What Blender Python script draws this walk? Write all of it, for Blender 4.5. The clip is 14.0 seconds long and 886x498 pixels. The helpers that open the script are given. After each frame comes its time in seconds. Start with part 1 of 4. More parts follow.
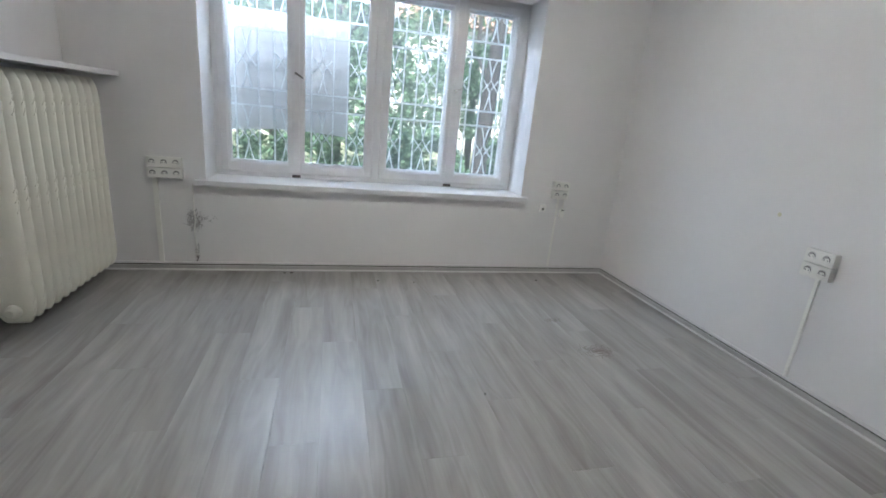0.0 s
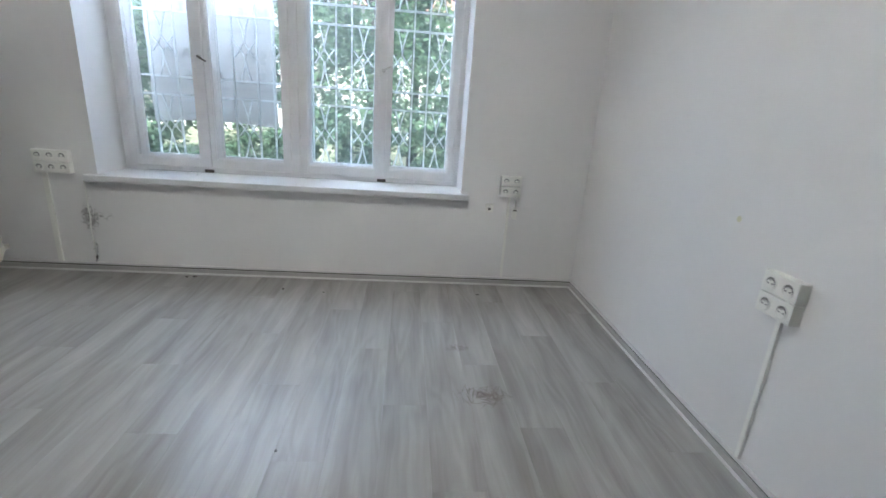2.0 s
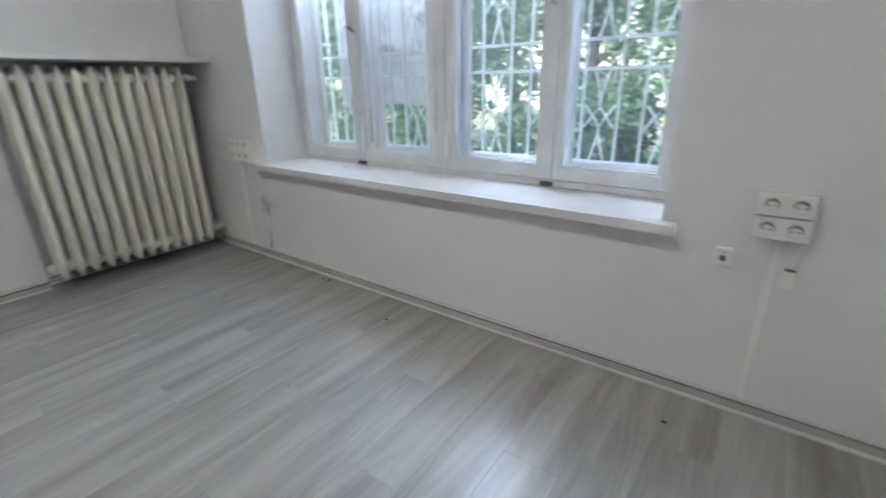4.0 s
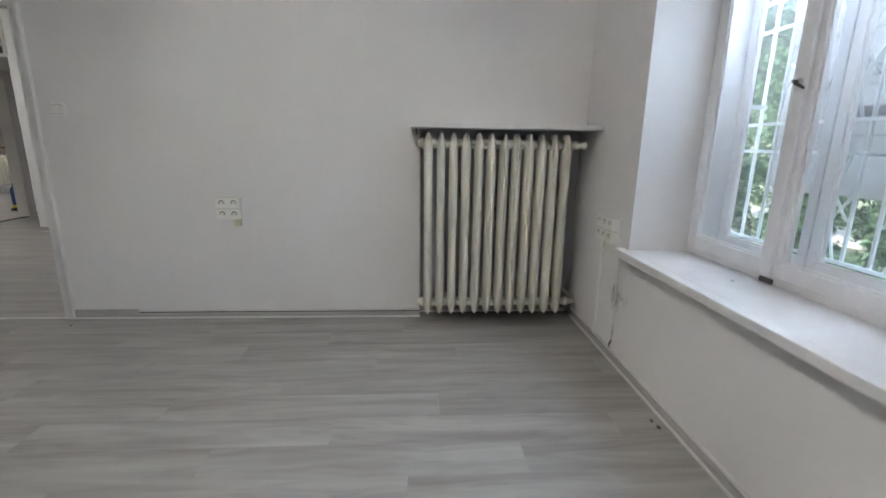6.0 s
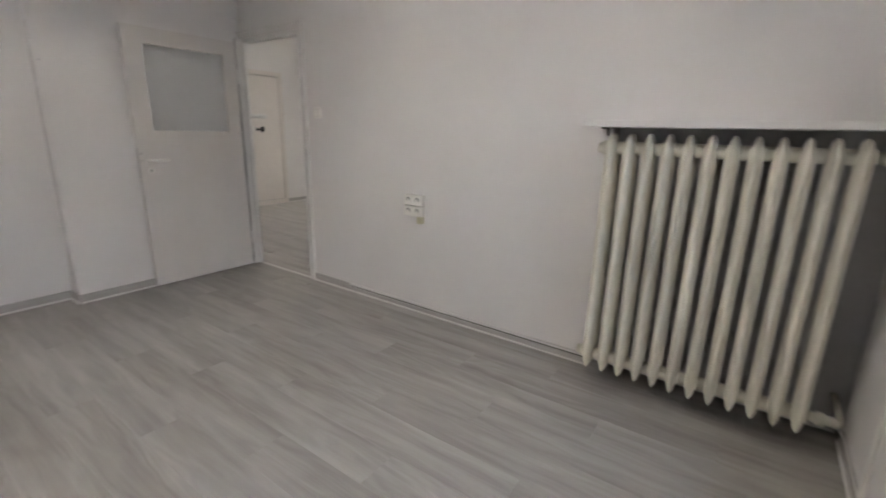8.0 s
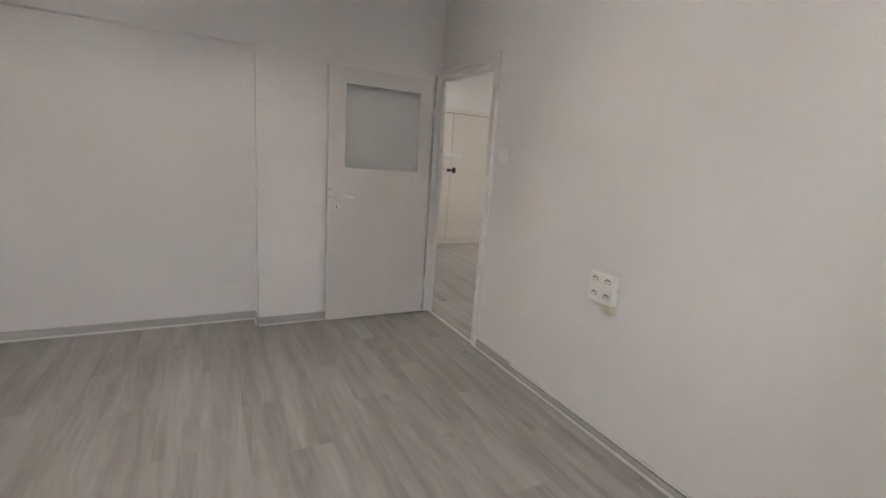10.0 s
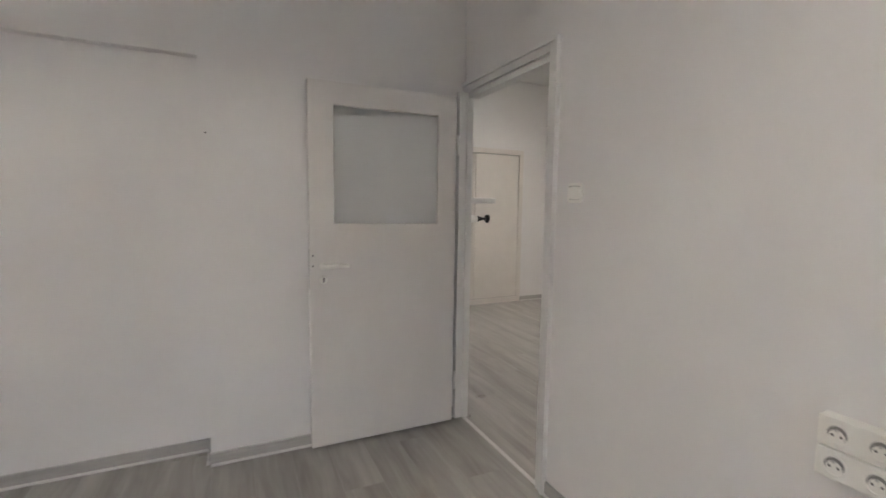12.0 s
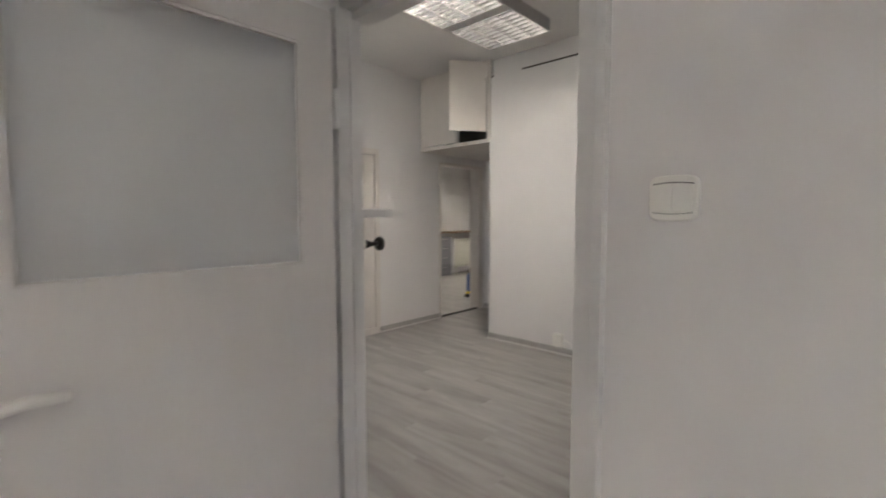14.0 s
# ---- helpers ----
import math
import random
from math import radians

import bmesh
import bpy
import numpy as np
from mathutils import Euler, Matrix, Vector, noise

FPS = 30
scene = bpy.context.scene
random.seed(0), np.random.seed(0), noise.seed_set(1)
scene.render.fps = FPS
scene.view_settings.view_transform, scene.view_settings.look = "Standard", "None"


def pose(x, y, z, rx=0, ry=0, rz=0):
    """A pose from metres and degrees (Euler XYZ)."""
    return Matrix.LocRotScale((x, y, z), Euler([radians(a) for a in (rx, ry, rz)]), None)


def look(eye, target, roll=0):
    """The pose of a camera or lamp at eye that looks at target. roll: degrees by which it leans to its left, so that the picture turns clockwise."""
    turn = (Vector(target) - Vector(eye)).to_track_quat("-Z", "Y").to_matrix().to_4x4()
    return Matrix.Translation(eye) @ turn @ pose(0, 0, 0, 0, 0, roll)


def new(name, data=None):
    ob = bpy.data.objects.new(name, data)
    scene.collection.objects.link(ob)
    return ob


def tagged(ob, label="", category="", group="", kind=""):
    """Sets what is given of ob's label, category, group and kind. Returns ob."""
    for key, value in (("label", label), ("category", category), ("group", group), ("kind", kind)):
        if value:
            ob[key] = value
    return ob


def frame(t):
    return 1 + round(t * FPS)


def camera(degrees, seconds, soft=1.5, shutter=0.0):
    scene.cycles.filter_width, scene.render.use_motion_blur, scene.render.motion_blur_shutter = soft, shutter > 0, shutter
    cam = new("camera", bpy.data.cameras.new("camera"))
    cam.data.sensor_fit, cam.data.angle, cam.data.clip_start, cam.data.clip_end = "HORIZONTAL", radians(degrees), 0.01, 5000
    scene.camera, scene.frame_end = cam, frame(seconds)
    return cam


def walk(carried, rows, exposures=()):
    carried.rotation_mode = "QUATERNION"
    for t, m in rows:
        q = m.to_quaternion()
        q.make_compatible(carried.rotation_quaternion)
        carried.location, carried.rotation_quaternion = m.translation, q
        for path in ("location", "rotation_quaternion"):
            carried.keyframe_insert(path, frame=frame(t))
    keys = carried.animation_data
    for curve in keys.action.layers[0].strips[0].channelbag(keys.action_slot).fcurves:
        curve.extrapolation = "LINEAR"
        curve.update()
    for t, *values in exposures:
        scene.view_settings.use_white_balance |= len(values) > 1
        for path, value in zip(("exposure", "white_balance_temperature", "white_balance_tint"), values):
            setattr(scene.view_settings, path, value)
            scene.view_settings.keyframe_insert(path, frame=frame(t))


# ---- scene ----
cam = camera(89.6, 14.0, soft=1.6, shutter=0.5)
PATH = [
    (0, (1.661, -3.533, 1.272), (2.156, -1.678, 0.711), 5.5),
    (0.5, (1.919, -3.502, 1.249), (2.359, -1.664, 0.594), 2.9),
    (1, (2.255, -3.432, 1.242), (2.851, -1.666, 0.517), 7.1),
    (1.5, (2.573, -3.317, 1.23), (2.941, -1.439, 0.649), 2.6),
    (2, (2.857, -3.163, 1.245), (3.032, -1.259, 0.657), 4.0),
    (2.2, (2.944, -3.074, 1.204), (3.026, -1.163, 0.62), 1.5),
    (4.3, (3.554, -1.651, 1.174), (2.231, -0.333, 0.457), 1.3),
    (4.5, (3.485, -1.638, 1.176), (2.024, -0.469, 0.469), 3.1),
    (5, (3.313, -1.528, 1.198), (1.59, -0.786, 0.507), 0.5),
    (5.5, (3.216, -1.367, 1.233), (1.306, -1.143, 0.684), 0.2),
    (6, (3.108, -1.164, 1.243), (1.165, -1.045, 0.784), 0.9),
    (6.5, (2.92, -0.945, 1.219), (0.974, -0.872, 0.76), 6.6),
    (7, (2.734, -0.764, 1.224), (0.795, -0.884, 0.746), 3.0),
    (7.5, (2.608, -0.608, 1.236), (0.798, -1.313, 0.759), 2.2),
    (8, (2.425, -0.477, 1.309), (0.848, -1.594, 0.794), 1.3),
    (8.5, (2.215, -0.53, 1.382), (0.849, -1.884, 0.835), 8.1),
    (10.8, (1.565, -1.232, 1.341), (0.794, -3.051, 1.026), -0.5),
    (11, (1.516, -1.335, 1.328), (0.74, -3.153, 1.024), -1.3),
    (11.5, (1.384, -1.654, 1.362), (0.636, -3.497, 1.155), -0.7),
    (12, (1.305, -1.959, 1.35), (0.463, -3.764, 1.165), 0.8),
    (12.5, (1.28, -2.264, 1.394), (0.197, -3.935, 1.214), -1.2),
    (13, (1.172, -2.57, 1.358), (-0.012, -4.171, 1.167), -1.1),
    (13.5, (1.026, -2.884, 1.368), (-0.184, -4.46, 1.139), -0.4),
    (14, (0.883, -3.19, 1.387), (-0.573, -4.553, 1.242), -0.1),
]
EXPOSURES = [(0, 2.15, 5950, 5), (2.0, 2.22, 5850, 4), (5.0, 2.19, 5950, 5), (6.5, 2.19, 6300, 7), (8.0, 2.28, 6600, 10), (8.6, 2.28, 6600, 10), (11, 2.43, 6780, 10), (14, 2.40, 6660, 10)]
walk(cam, [(t, look(eye, target, roll)) for t, eye, target, roll in PATH], EXPOSURES)

# ---- world, sun, lamps ----
world = bpy.data.worlds.new("daylight")
scene.world = world
world.use_nodes = True
wn = world.node_tree.nodes
sky = wn.new("ShaderNodeTexSky")
sky.sky_type = "NISHITA"
sky.sun_disc = False
sky.sun_elevation = radians(52)
sky.sun_rotation = radians(200)
sky.air_density, sky.dust_density = 1.2, 1.5
world.node_tree.links.new(sky.outputs[0], wn["Background"].inputs[0])
wn["Background"].inputs[1].default_value = 0.15
sun = new("sun", bpy.data.lights.new("sun", "SUN"))
sun.data.energy, sun.data.angle, sun.data.color = 5.0, radians(0.6), (1.0, 0.95, 0.86)
# unseen area lamp added outside the window: extra sky light and floor sheen
sky_fill = new("sky_fill", bpy.data.lights.new("sky_fill", "AREA"))
sky_fill.data.shape, sky_fill.data.size, sky_fill.data.size_y = "RECTANGLE", 2.1, 0.95
sky_fill.data.energy, sky_fill.data.color = 43.0, (0.70, 0.80, 1.0)
sky_fill.matrix_world = look((1.05, 1.2, 2.72), (1.75, -1.9, 0.1))
sun.matrix_world = look((0, 0, 0), (0.21, 0.58, -0.79))
TUBE_POWER = 24.5
HALL_TUBE_POWER = 11.0

W, CEIL = 4.16, 3.12
BACK, RECESS = -4.46, -4.63
DOOR0, DOOR1, DOORTOP = -4.42, -3.605, 2.045
HALLX = -0.06
HW, HS = -3.16, -7.36


# ---- materials ----
def mat(name, color, rough=0.5, metal=0.0, vary=0.06, scale=6.0, bump=0.0, bump_scale=200.0, stretch=(1, 1, 1), coords="Object", spec=0.5):
    m = bpy.data.materials.new(name)
    m.use_nodes = True
    nt = m.node_tree
    n, link = nt.nodes, nt.links.new
    b = n["Principled BSDF"]
    b.inputs["Roughness"].default_value, b.inputs["Metallic"].default_value = rough, metal
    b.inputs["Specular IOR Level"].default_value = spec
    tc, mp = n.new("ShaderNodeTexCoord"), n.new("ShaderNodeMapping")
    mp.inputs["Scale"].default_value = stretch
    link(tc.outputs[coords], mp.inputs[0])
    big, fine = n.new("ShaderNodeTexNoise"), n.new("ShaderNodeTexNoise")
    big.inputs["Scale"].default_value, fine.inputs["Scale"].default_value = scale, scale * 9
    big.inputs["Detail"].default_value = fine.inputs["Detail"].default_value = 5
    link(mp.outputs[0], big.inputs[0]), link(mp.outputs[0], fine.inputs[0])
    mix = n.new("ShaderNodeMath")
    mix.operation = "MULTIPLY_ADD"
    mix.inputs[1].default_value = 0.35
    link(fine.outputs[0], mix.inputs[0]), link(big.outputs[0], mix.inputs[2])
    ramp = n.new("ShaderNodeValToRGB")
    ramp.color_ramp.elements[0].position, ramp.color_ramp.elements[1].position = 0.4, 0.95
    ramp.color_ramp.elements[0].color = (*[c * (1 - vary) for c in color], 1)
    ramp.color_ramp.elements[1].color = (*[min(1, c * (1 + vary)) for c in color], 1)
    link(mix.outputs[0], ramp.inputs[0]), link(ramp.outputs[0], b.inputs["Base Color"])
    rr = n.new("ShaderNodeMapRange")
    rr.inputs["To Min"].default_value, rr.inputs["To Max"].default_value = rough * 0.85, min(1, rough * 1.2)
    link(fine.outputs[0], rr.inputs[0]), link(rr.outputs[0], b.inputs["Roughness"])
    if bump:
        bn, bp = n.new("ShaderNodeTexNoise"), n.new("ShaderNodeBump")
        bn.inputs["Scale"].default_value, bn.inputs["Detail"].default_value = bump_scale, 4
        bp.inputs["Strength"].default_value, bp.inputs["Distance"].default_value = bump, 0.002
        link(mp.outputs[0], bn.inputs[0]), link(bn.outputs[0], bp.inputs["Height"]), link(bp.outputs[0], b.inputs["Normal"])
    return m


def glow(name, color, strength):
    m = bpy.data.materials.new(name)
    m.use_nodes = True
    b = m.node_tree.nodes["Principled BSDF"]
    b.inputs["Emission Color"].default_value, b.inputs["Emission Strength"].default_value = (*color, 1), strength
    return m


def glass(name, rough=0.0, color=(1, 1, 1), veil=0.0):
    m = bpy.data.materials.new(name)
    m.use_nodes = True
    b = m.node_tree.nodes["Principled BSDF"]
    b.inputs["Base Color"].default_value = (*color, 1)
    b.inputs["Transmission Weight"].default_value, b.inputs["Roughness"].default_value, b.inputs["IOR"].default_value = 1.0, rough, 1.45
    if veil:
        nt = m.node_tree
        tr, mx = nt.nodes.new("ShaderNodeBsdfDiffuse" if rough else "ShaderNodeBsdfTranslucent"), nt.nodes.new("ShaderNodeMixShader")
        tr.inputs[0].default_value = (0.8, 0.8, 0.8, 1)
        mx.inputs[0].default_value = veil
        nt.links.new(b.outputs[0], mx.inputs[1]), nt.links.new(tr.outputs[0], mx.inputs[2])
        nt.links.new(mx.outputs[0], nt.nodes["Material Output"].inputs[0])
    return m


def thin(name, color, through_share, vary=0.25, scale=8.0):
    """A thin sheet that lets light through: leaves, cloth."""
    m = bpy.data.materials.new(name)
    m.use_nodes = True
    nt = m.node_tree
    n, link = nt.nodes, nt.links.new
    n.remove(n["Principled BSDF"])
    geo, ramp = n.new("ShaderNodeNewGeometry"), n.new("ShaderNodeValToRGB")
    ramp.color_ramp.elements[0].color = (*[c * (1 - vary) for c in color], 1)
    ramp.color_ramp.elements[1].color = (*[min(1, c * (1 + vary)) for c in color], 1)
    link(geo.outputs["Random Per Island"], ramp.inputs[0])
    d, tr, mx = n.new("ShaderNodeBsdfDiffuse"), n.new("ShaderNodeBsdfTranslucent"), n.new("ShaderNodeMixShader")
    mx.inputs[0].default_value = through_share
    link(ramp.outputs[0], d.inputs[0]), link(ramp.outputs[0], tr.inputs[0])
    link(d.outputs[0], mx.inputs[1]), link(tr.outputs[0], mx.inputs[2]), link(mx.outputs[0], n["Material Output"].inputs[0])
    return m


def plank_material(name, dark, light):
    """Grey oak laminate: grain runs along y, each plank has its own tone and figure."""
    m = bpy.data.materials.new(name)
    m.use_nodes = True
    nt = m.node_tree
    n, link = nt.nodes, nt.links.new
    b = n["Principled BSDF"]
    tc, info = n.new("ShaderNodeTexCoord"), n.new("ShaderNodeObjectInfo")
    off = n.new("ShaderNodeVectorMath")
    off.operation = "MULTIPLY_ADD"
    off.inputs[1].default_value = (37, 53, 11)
    link(info.outputs["Random"], off.inputs[0]), link(tc.outputs["Object"], off.inputs[2])
    # broad figure, warped into cathedral arches
    warp = n.new("ShaderNodeTexNoise")
    warp.inputs["Scale"].default_value, warp.inputs["Detail"].default_value = 2.2, 3
    mp0 = n.new("ShaderNodeMapping")
    mp0.inputs["Scale"].default_value = (3.0, 0.8, 1)
    link(off.outputs[0], mp0.inputs[0]), link(mp0.outputs[0], warp.inputs[0])
    add = n.new("ShaderNodeVectorMath")
    add.operation = "MULTIPLY_ADD"
    add.inputs[1].default_value = (0.07, 0.30, 0)
    link(warp.outputs["Color"], add.inputs[0]), link(off.outputs[0], add.inputs[2])
    mp1, mp2 = n.new("ShaderNodeMapping"), n.new("ShaderNodeMapping")
    mp1.inputs["Scale"].default_value, mp2.inputs["Scale"].default_value = (10, 0.8, 1), (95, 2.6, 1)
    streak, fibre = n.new("ShaderNodeTexNoise"), n.new("ShaderNodeTexNoise")
    streak.inputs["Scale"].default_value = fibre.inputs["Scale"].default_value = 1.0
    streak.inputs["Detail"].default_value, fibre.inputs["Detail"].default_value = 4, 3
    link(add.outputs[0], mp1.inputs[0]), link(add.outputs[0], mp2.inputs[0])
    link(mp1.outputs[0], streak.inputs[0]), link(mp2.outputs[0], fibre.inputs[0])
    s1 = n.new("ShaderNodeMath")
    s1.operation = "MULTIPLY_ADD"
    s1.inputs[1].default_value = 0.20
    link(fibre.outputs[0], s1.inputs[0]), link(streak.outputs[0], s1.inputs[2])
    s2 = n.new("ShaderNodeMath")
    s2.operation = "MULTIPLY_ADD"
    s2.inputs[1].default_value = 0.03
    link(info.outputs["Random"], s2.inputs[0]), link(s1.outputs[0], s2.inputs[2])
    # cathedral rings: level lines of a long soft noise
    mp3, field = n.new("ShaderNodeMapping"), n.new("ShaderNodeTexNoise")
    mp3.inputs["Scale"].default_value = (6.0, 0.9, 1)
    field.inputs["Scale"].default_value, field.inputs["Detail"].default_value = 1.0, 2.0
    link(add.outputs[0], mp3.inputs[0]), link(mp3.outputs[0], field.inputs[0])
    turns, ring, s3 = n.new("ShaderNodeMath"), n.new("ShaderNodeMath"), n.new("ShaderNodeMath")
    turns.operation, ring.operation, s3.operation = "MULTIPLY", "SINE", "MULTIPLY_ADD"
    turns.inputs[1].default_value, s3.inputs[1].default_value = 52.0, 0.040
    link(field.outputs[0], turns.inputs[0]), link(turns.outputs[0], ring.inputs[0])
    link(ring.outputs[0], s3.inputs[0]), link(s2.outputs[0], s3.inputs[2])
    ramp = n.new("ShaderNodeValToRGB")
    ramp.color_ramp.interpolation = "LINEAR"
    ramp.color_ramp.elements[0].position, ramp.color_ramp.elements[1].position = 0.31, 0.97
    ramp.color_ramp.elements[0].color, ramp.color_ramp.elements[1].color = (*dark, 1), (*light, 1)
    link(s3.outputs[0], ramp.inputs[0]), link(ramp.outputs[0], b.inputs["Base Color"])
    rr = n.new("ShaderNodeMapRange")
    rr.inputs["To Min"].default_value, rr.inputs["To Max"].default_value = 0.285, 0.38
    link(streak.outputs[0], rr.inputs[0]), link(rr.outputs[0], b.inputs["Roughness"])
    bp = n.new("ShaderNodeBump")
    bp.inputs["Strength"].default_value, bp.inputs["Distance"].default_value = 0.12, 0.001
    link(fibre.outputs[0], bp.inputs["Height"]), link(bp.outputs[0], b.inputs["Normal"])
    return m


M_WALL = mat("white_wall_paint", (0.79, 0.775, 0.76), 0.75, vary=0.025, scale=1.3, bump=0.04, bump_scale=45)
M_CEIL = mat("white_ceiling_paint", (0.78, 0.77, 0.75), 0.85, vary=0.03, scale=1.5, bump=0.2, bump_scale=70)
M_NICHE = mat("grey_niche_back", (0.50, 0.50, 0.50), 0.8, vary=0.12, scale=3)
M_DOOR = mat("white_door_paint", (0.72, 0.695, 0.665), 0.42, vary=0.03, scale=2, bump=0.15, bump_scale=40, stretch=(3, 3, 0.6))
M_TRIM = mat("worn_white_gloss_paint", (0.76, 0.75, 0.73), 0.38, vary=0.06, scale=5, bump=0.25, bump_scale=60)
M_SASH = mat("white_window_paint", (0.80, 0.80, 0.80), 0.35, vary=0.06, scale=7, bump=0.3, bump_scale=50)
M_SILL = mat("marbled_white_sill", (0.76, 0.75, 0.74), 0.3, vary=0.08, scale=6, bump=0.15, bump_scale=40)
M_RAD = mat("cream_radiator_enamel", (0.75, 0.73, 0.63), 0.5, vary=0.04, scale=9, bump=0.08, bump_scale=75)
M_PLASTIC = mat("white_plastic", (0.86, 0.85, 0.80), 0.3, vary=0.02)
M_OLDPLASTIC = mat("yellowed_plastic", (0.66, 0.64, 0.46), 0.4, vary=0.06)
M_HOLE = mat("dark_socket_recess", (0.10, 0.095, 0.09), 0.6, vary=0.1)
M_STEEL = mat("dull_steel", (0.55, 0.54, 0.52), 0.35, metal=1.0, vary=0.1)
M_DARKMETAL = mat("dark_bronze", (0.12, 0.11, 0.10), 0.4, metal=0.8, vary=0.2)
M_BLACK = mat("black_plastic", (0.015, 0.015, 0.016), 0.3, vary=0.2)
M_BASE = mat("grey_wood_skirting", (0.43, 0.42, 0.40), 0.45, vary=0.14, scale=4, stretch=(1, 1, 8))
M_BASELIGHT = mat("light_skirting_edge", (0.72, 0.71, 0.69), 0.45, vary=0.08)
M_GAP = mat("shadow_gap_dirt", (0.07, 0.065, 0.06), 0.9, vary=0.2)
M_PLANK = plank_material("grey_oak_laminate", (0.212, 0.196, 0.173), (0.470, 0.456, 0.428))
M_SUBFLOOR = mat("dark_subfloor", (0.10, 0.095, 0.09), 0.9)
M_GRILLE = mat("white_painted_iron", (0.78, 0.80, 0.80), 0.4, vary=0.05, scale=12, bump=0.3, bump_scale=120)
# a small translucent share imitates the glare haze over the view outside
M_GLASS = glass("veiled_window_glass", veil=0.025)
M_FROST = glass("frosted_glass", 0.5, (0.87, 0.90, 0.90), veil=0.30)
M_BANNER = thin("banner_cloth", (0.52, 0.505, 0.49), 0.22, vary=0.0)
M_PRINT = mat("grey_print", (0.33, 0.325, 0.32), 0.7)
M_TUBE = glow("lit_tube", (1.0, 0.92, 0.865), TUBE_POWER)
M_HTUBE = glow("lit_hall_tube", (1.0, 0.91, 0.84), HALL_TUBE_POWER)
# tube glow of the lamp added for the far room's missing daylight
M_FAR_FILL = glow("far_daylight_fill", (1.0, 0.95, 0.90), 20.0)
# the shade inside the round socket wells, put into a flat disc's colour
M_RECESS = mat("shaded_socket_well", (0.24, 0.235, 0.225), 0.5, vary=0.05)
M_LOUVRE = mat("anodised_aluminium", (0.60, 0.60, 0.59), 0.25, metal=1.0, vary=0.04)
M_HOUSING = mat("grey_lamp_housing", (0.52, 0.51, 0.50), 0.5, vary=0.03)
M_CUP = mat("cream_cupboard_paint", (0.74, 0.70, 0.65), 0.45, vary=0.03)
M_WOOD = mat("varnished_wood_top", (0.42, 0.27, 0.13), 0.35, vary=0.25, scale=5, stretch=(1, 8, 8))
M_DRAWER = mat("grey_drawer_front", (0.25, 0.25, 0.26), 0.45, vary=0.1)
M_BLUE = mat("blue_plastic", (0.05, 0.10, 0.28), 0.35)
M_YELLOW = mat("yellow_plastic", (0.75, 0.60, 0.04), 0.4)
M_STAIN = mat("dark_scorch_stain", (0.36, 0.345, 0.33), 0.9, vary=0.4, scale=40)
M_FLOORMARK = mat("brown_floor_scuff", (0.20, 0.175, 0.15), 0.6, vary=0.25, scale=60)
M_LEAF = thin("green_leaves", (0.13, 0.20, 0.12), 0.55, vary=0.45)
M_LEAFDARK = thin("dark_hedge_leaves", (0.085, 0.135, 0.085), 0.4, vary=0.5)
M_BARK = mat("dark_bark", (0.020, 0.019, 0.018), 0.9, vary=0.4, scale=6, bump=1.0, bump_scale=14, stretch=(3, 3, 0.6))
M_GROUND = mat("sunlit_gravel_ground", (0.13, 0.135, 0.08), 0.95, vary=0.45, scale=0.7)
M_FACADE = mat("pale_render_facade", (0.42, 0.41, 0.38), 0.9, vary=0.08, scale=0.8)
M_ROOF = mat("brown_roof_tiles", (0.22, 0.12, 0.09), 0.85, vary=0.2)
M_DARKGLASS = mat("dark_window_pane", (0.05, 0.06, 0.07), 0.08, vary=0.1)
M_PAVE = mat("concrete_path", (0.36, 0.355, 0.34), 0.9, vary=0.12, scale=2)


# ---- shape helpers ----
PLACE = {}


def box(bm, a, b, bevel=0.0):
    """A box between two corners, its edges rounded by bevel metres."""
    vs = [bm.verts.new((x, y, z)) for x in (a[0], b[0]) for y in (a[1], b[1]) for z in (a[2], b[2])]
    fs = [bm.faces.new([vs[i] for i in q]) for q in ((0, 1, 3, 2), (4, 6, 7, 5), (0, 4, 5, 1), (2, 3, 7, 6), (0, 2, 6, 4), (1, 5, 7, 3))]
    if bevel:
        es = {e for f in fs for e in f.edges}
        bmesh.ops.bevel(bm, geom=list(es), offset=bevel, segments=2, profile=0.7, affect="EDGES")
    return bm


def boxes(*pairs, bevel=0.0):
    bm = bmesh.new()
    for a, b in pairs:
        box(bm, a, b, bevel)
    return bm


def tube(bm, pts, r, sides=8, cap=True):
    """A round bar along points; r may be one radius or one a point."""
    pts = [Vector(p) for p in pts]
    rs = r if isinstance(r, (list, tuple)) else [r] * len(pts)
    rings = []
    for i, p in enumerate(pts):
        d = (pts[min(i + 1, len(pts) - 1)] - pts[max(i - 1, 0)]).normalized()
        u = d.cross(Vector((0, 0, 1)) if abs(d.z) < 0.9 else Vector((1, 0, 0))).normalized()
        v = d.cross(u)
        rings.append([bm.verts.new(p + rs[i] * (math.cos(k * math.tau / sides) * u + math.sin(k * math.tau / sides) * v)) for k in range(sides)])
    for a, b in zip(rings, rings[1:]):
        for k in range(sides):
            f = bm.faces.new((a[k], a[(k + 1) % sides], b[(k + 1) % sides], b[k]))
            f.smooth = True
    if cap:
        bm.faces.new(rings[0][::-1]), bm.faces.new(rings[-1])
    return bm


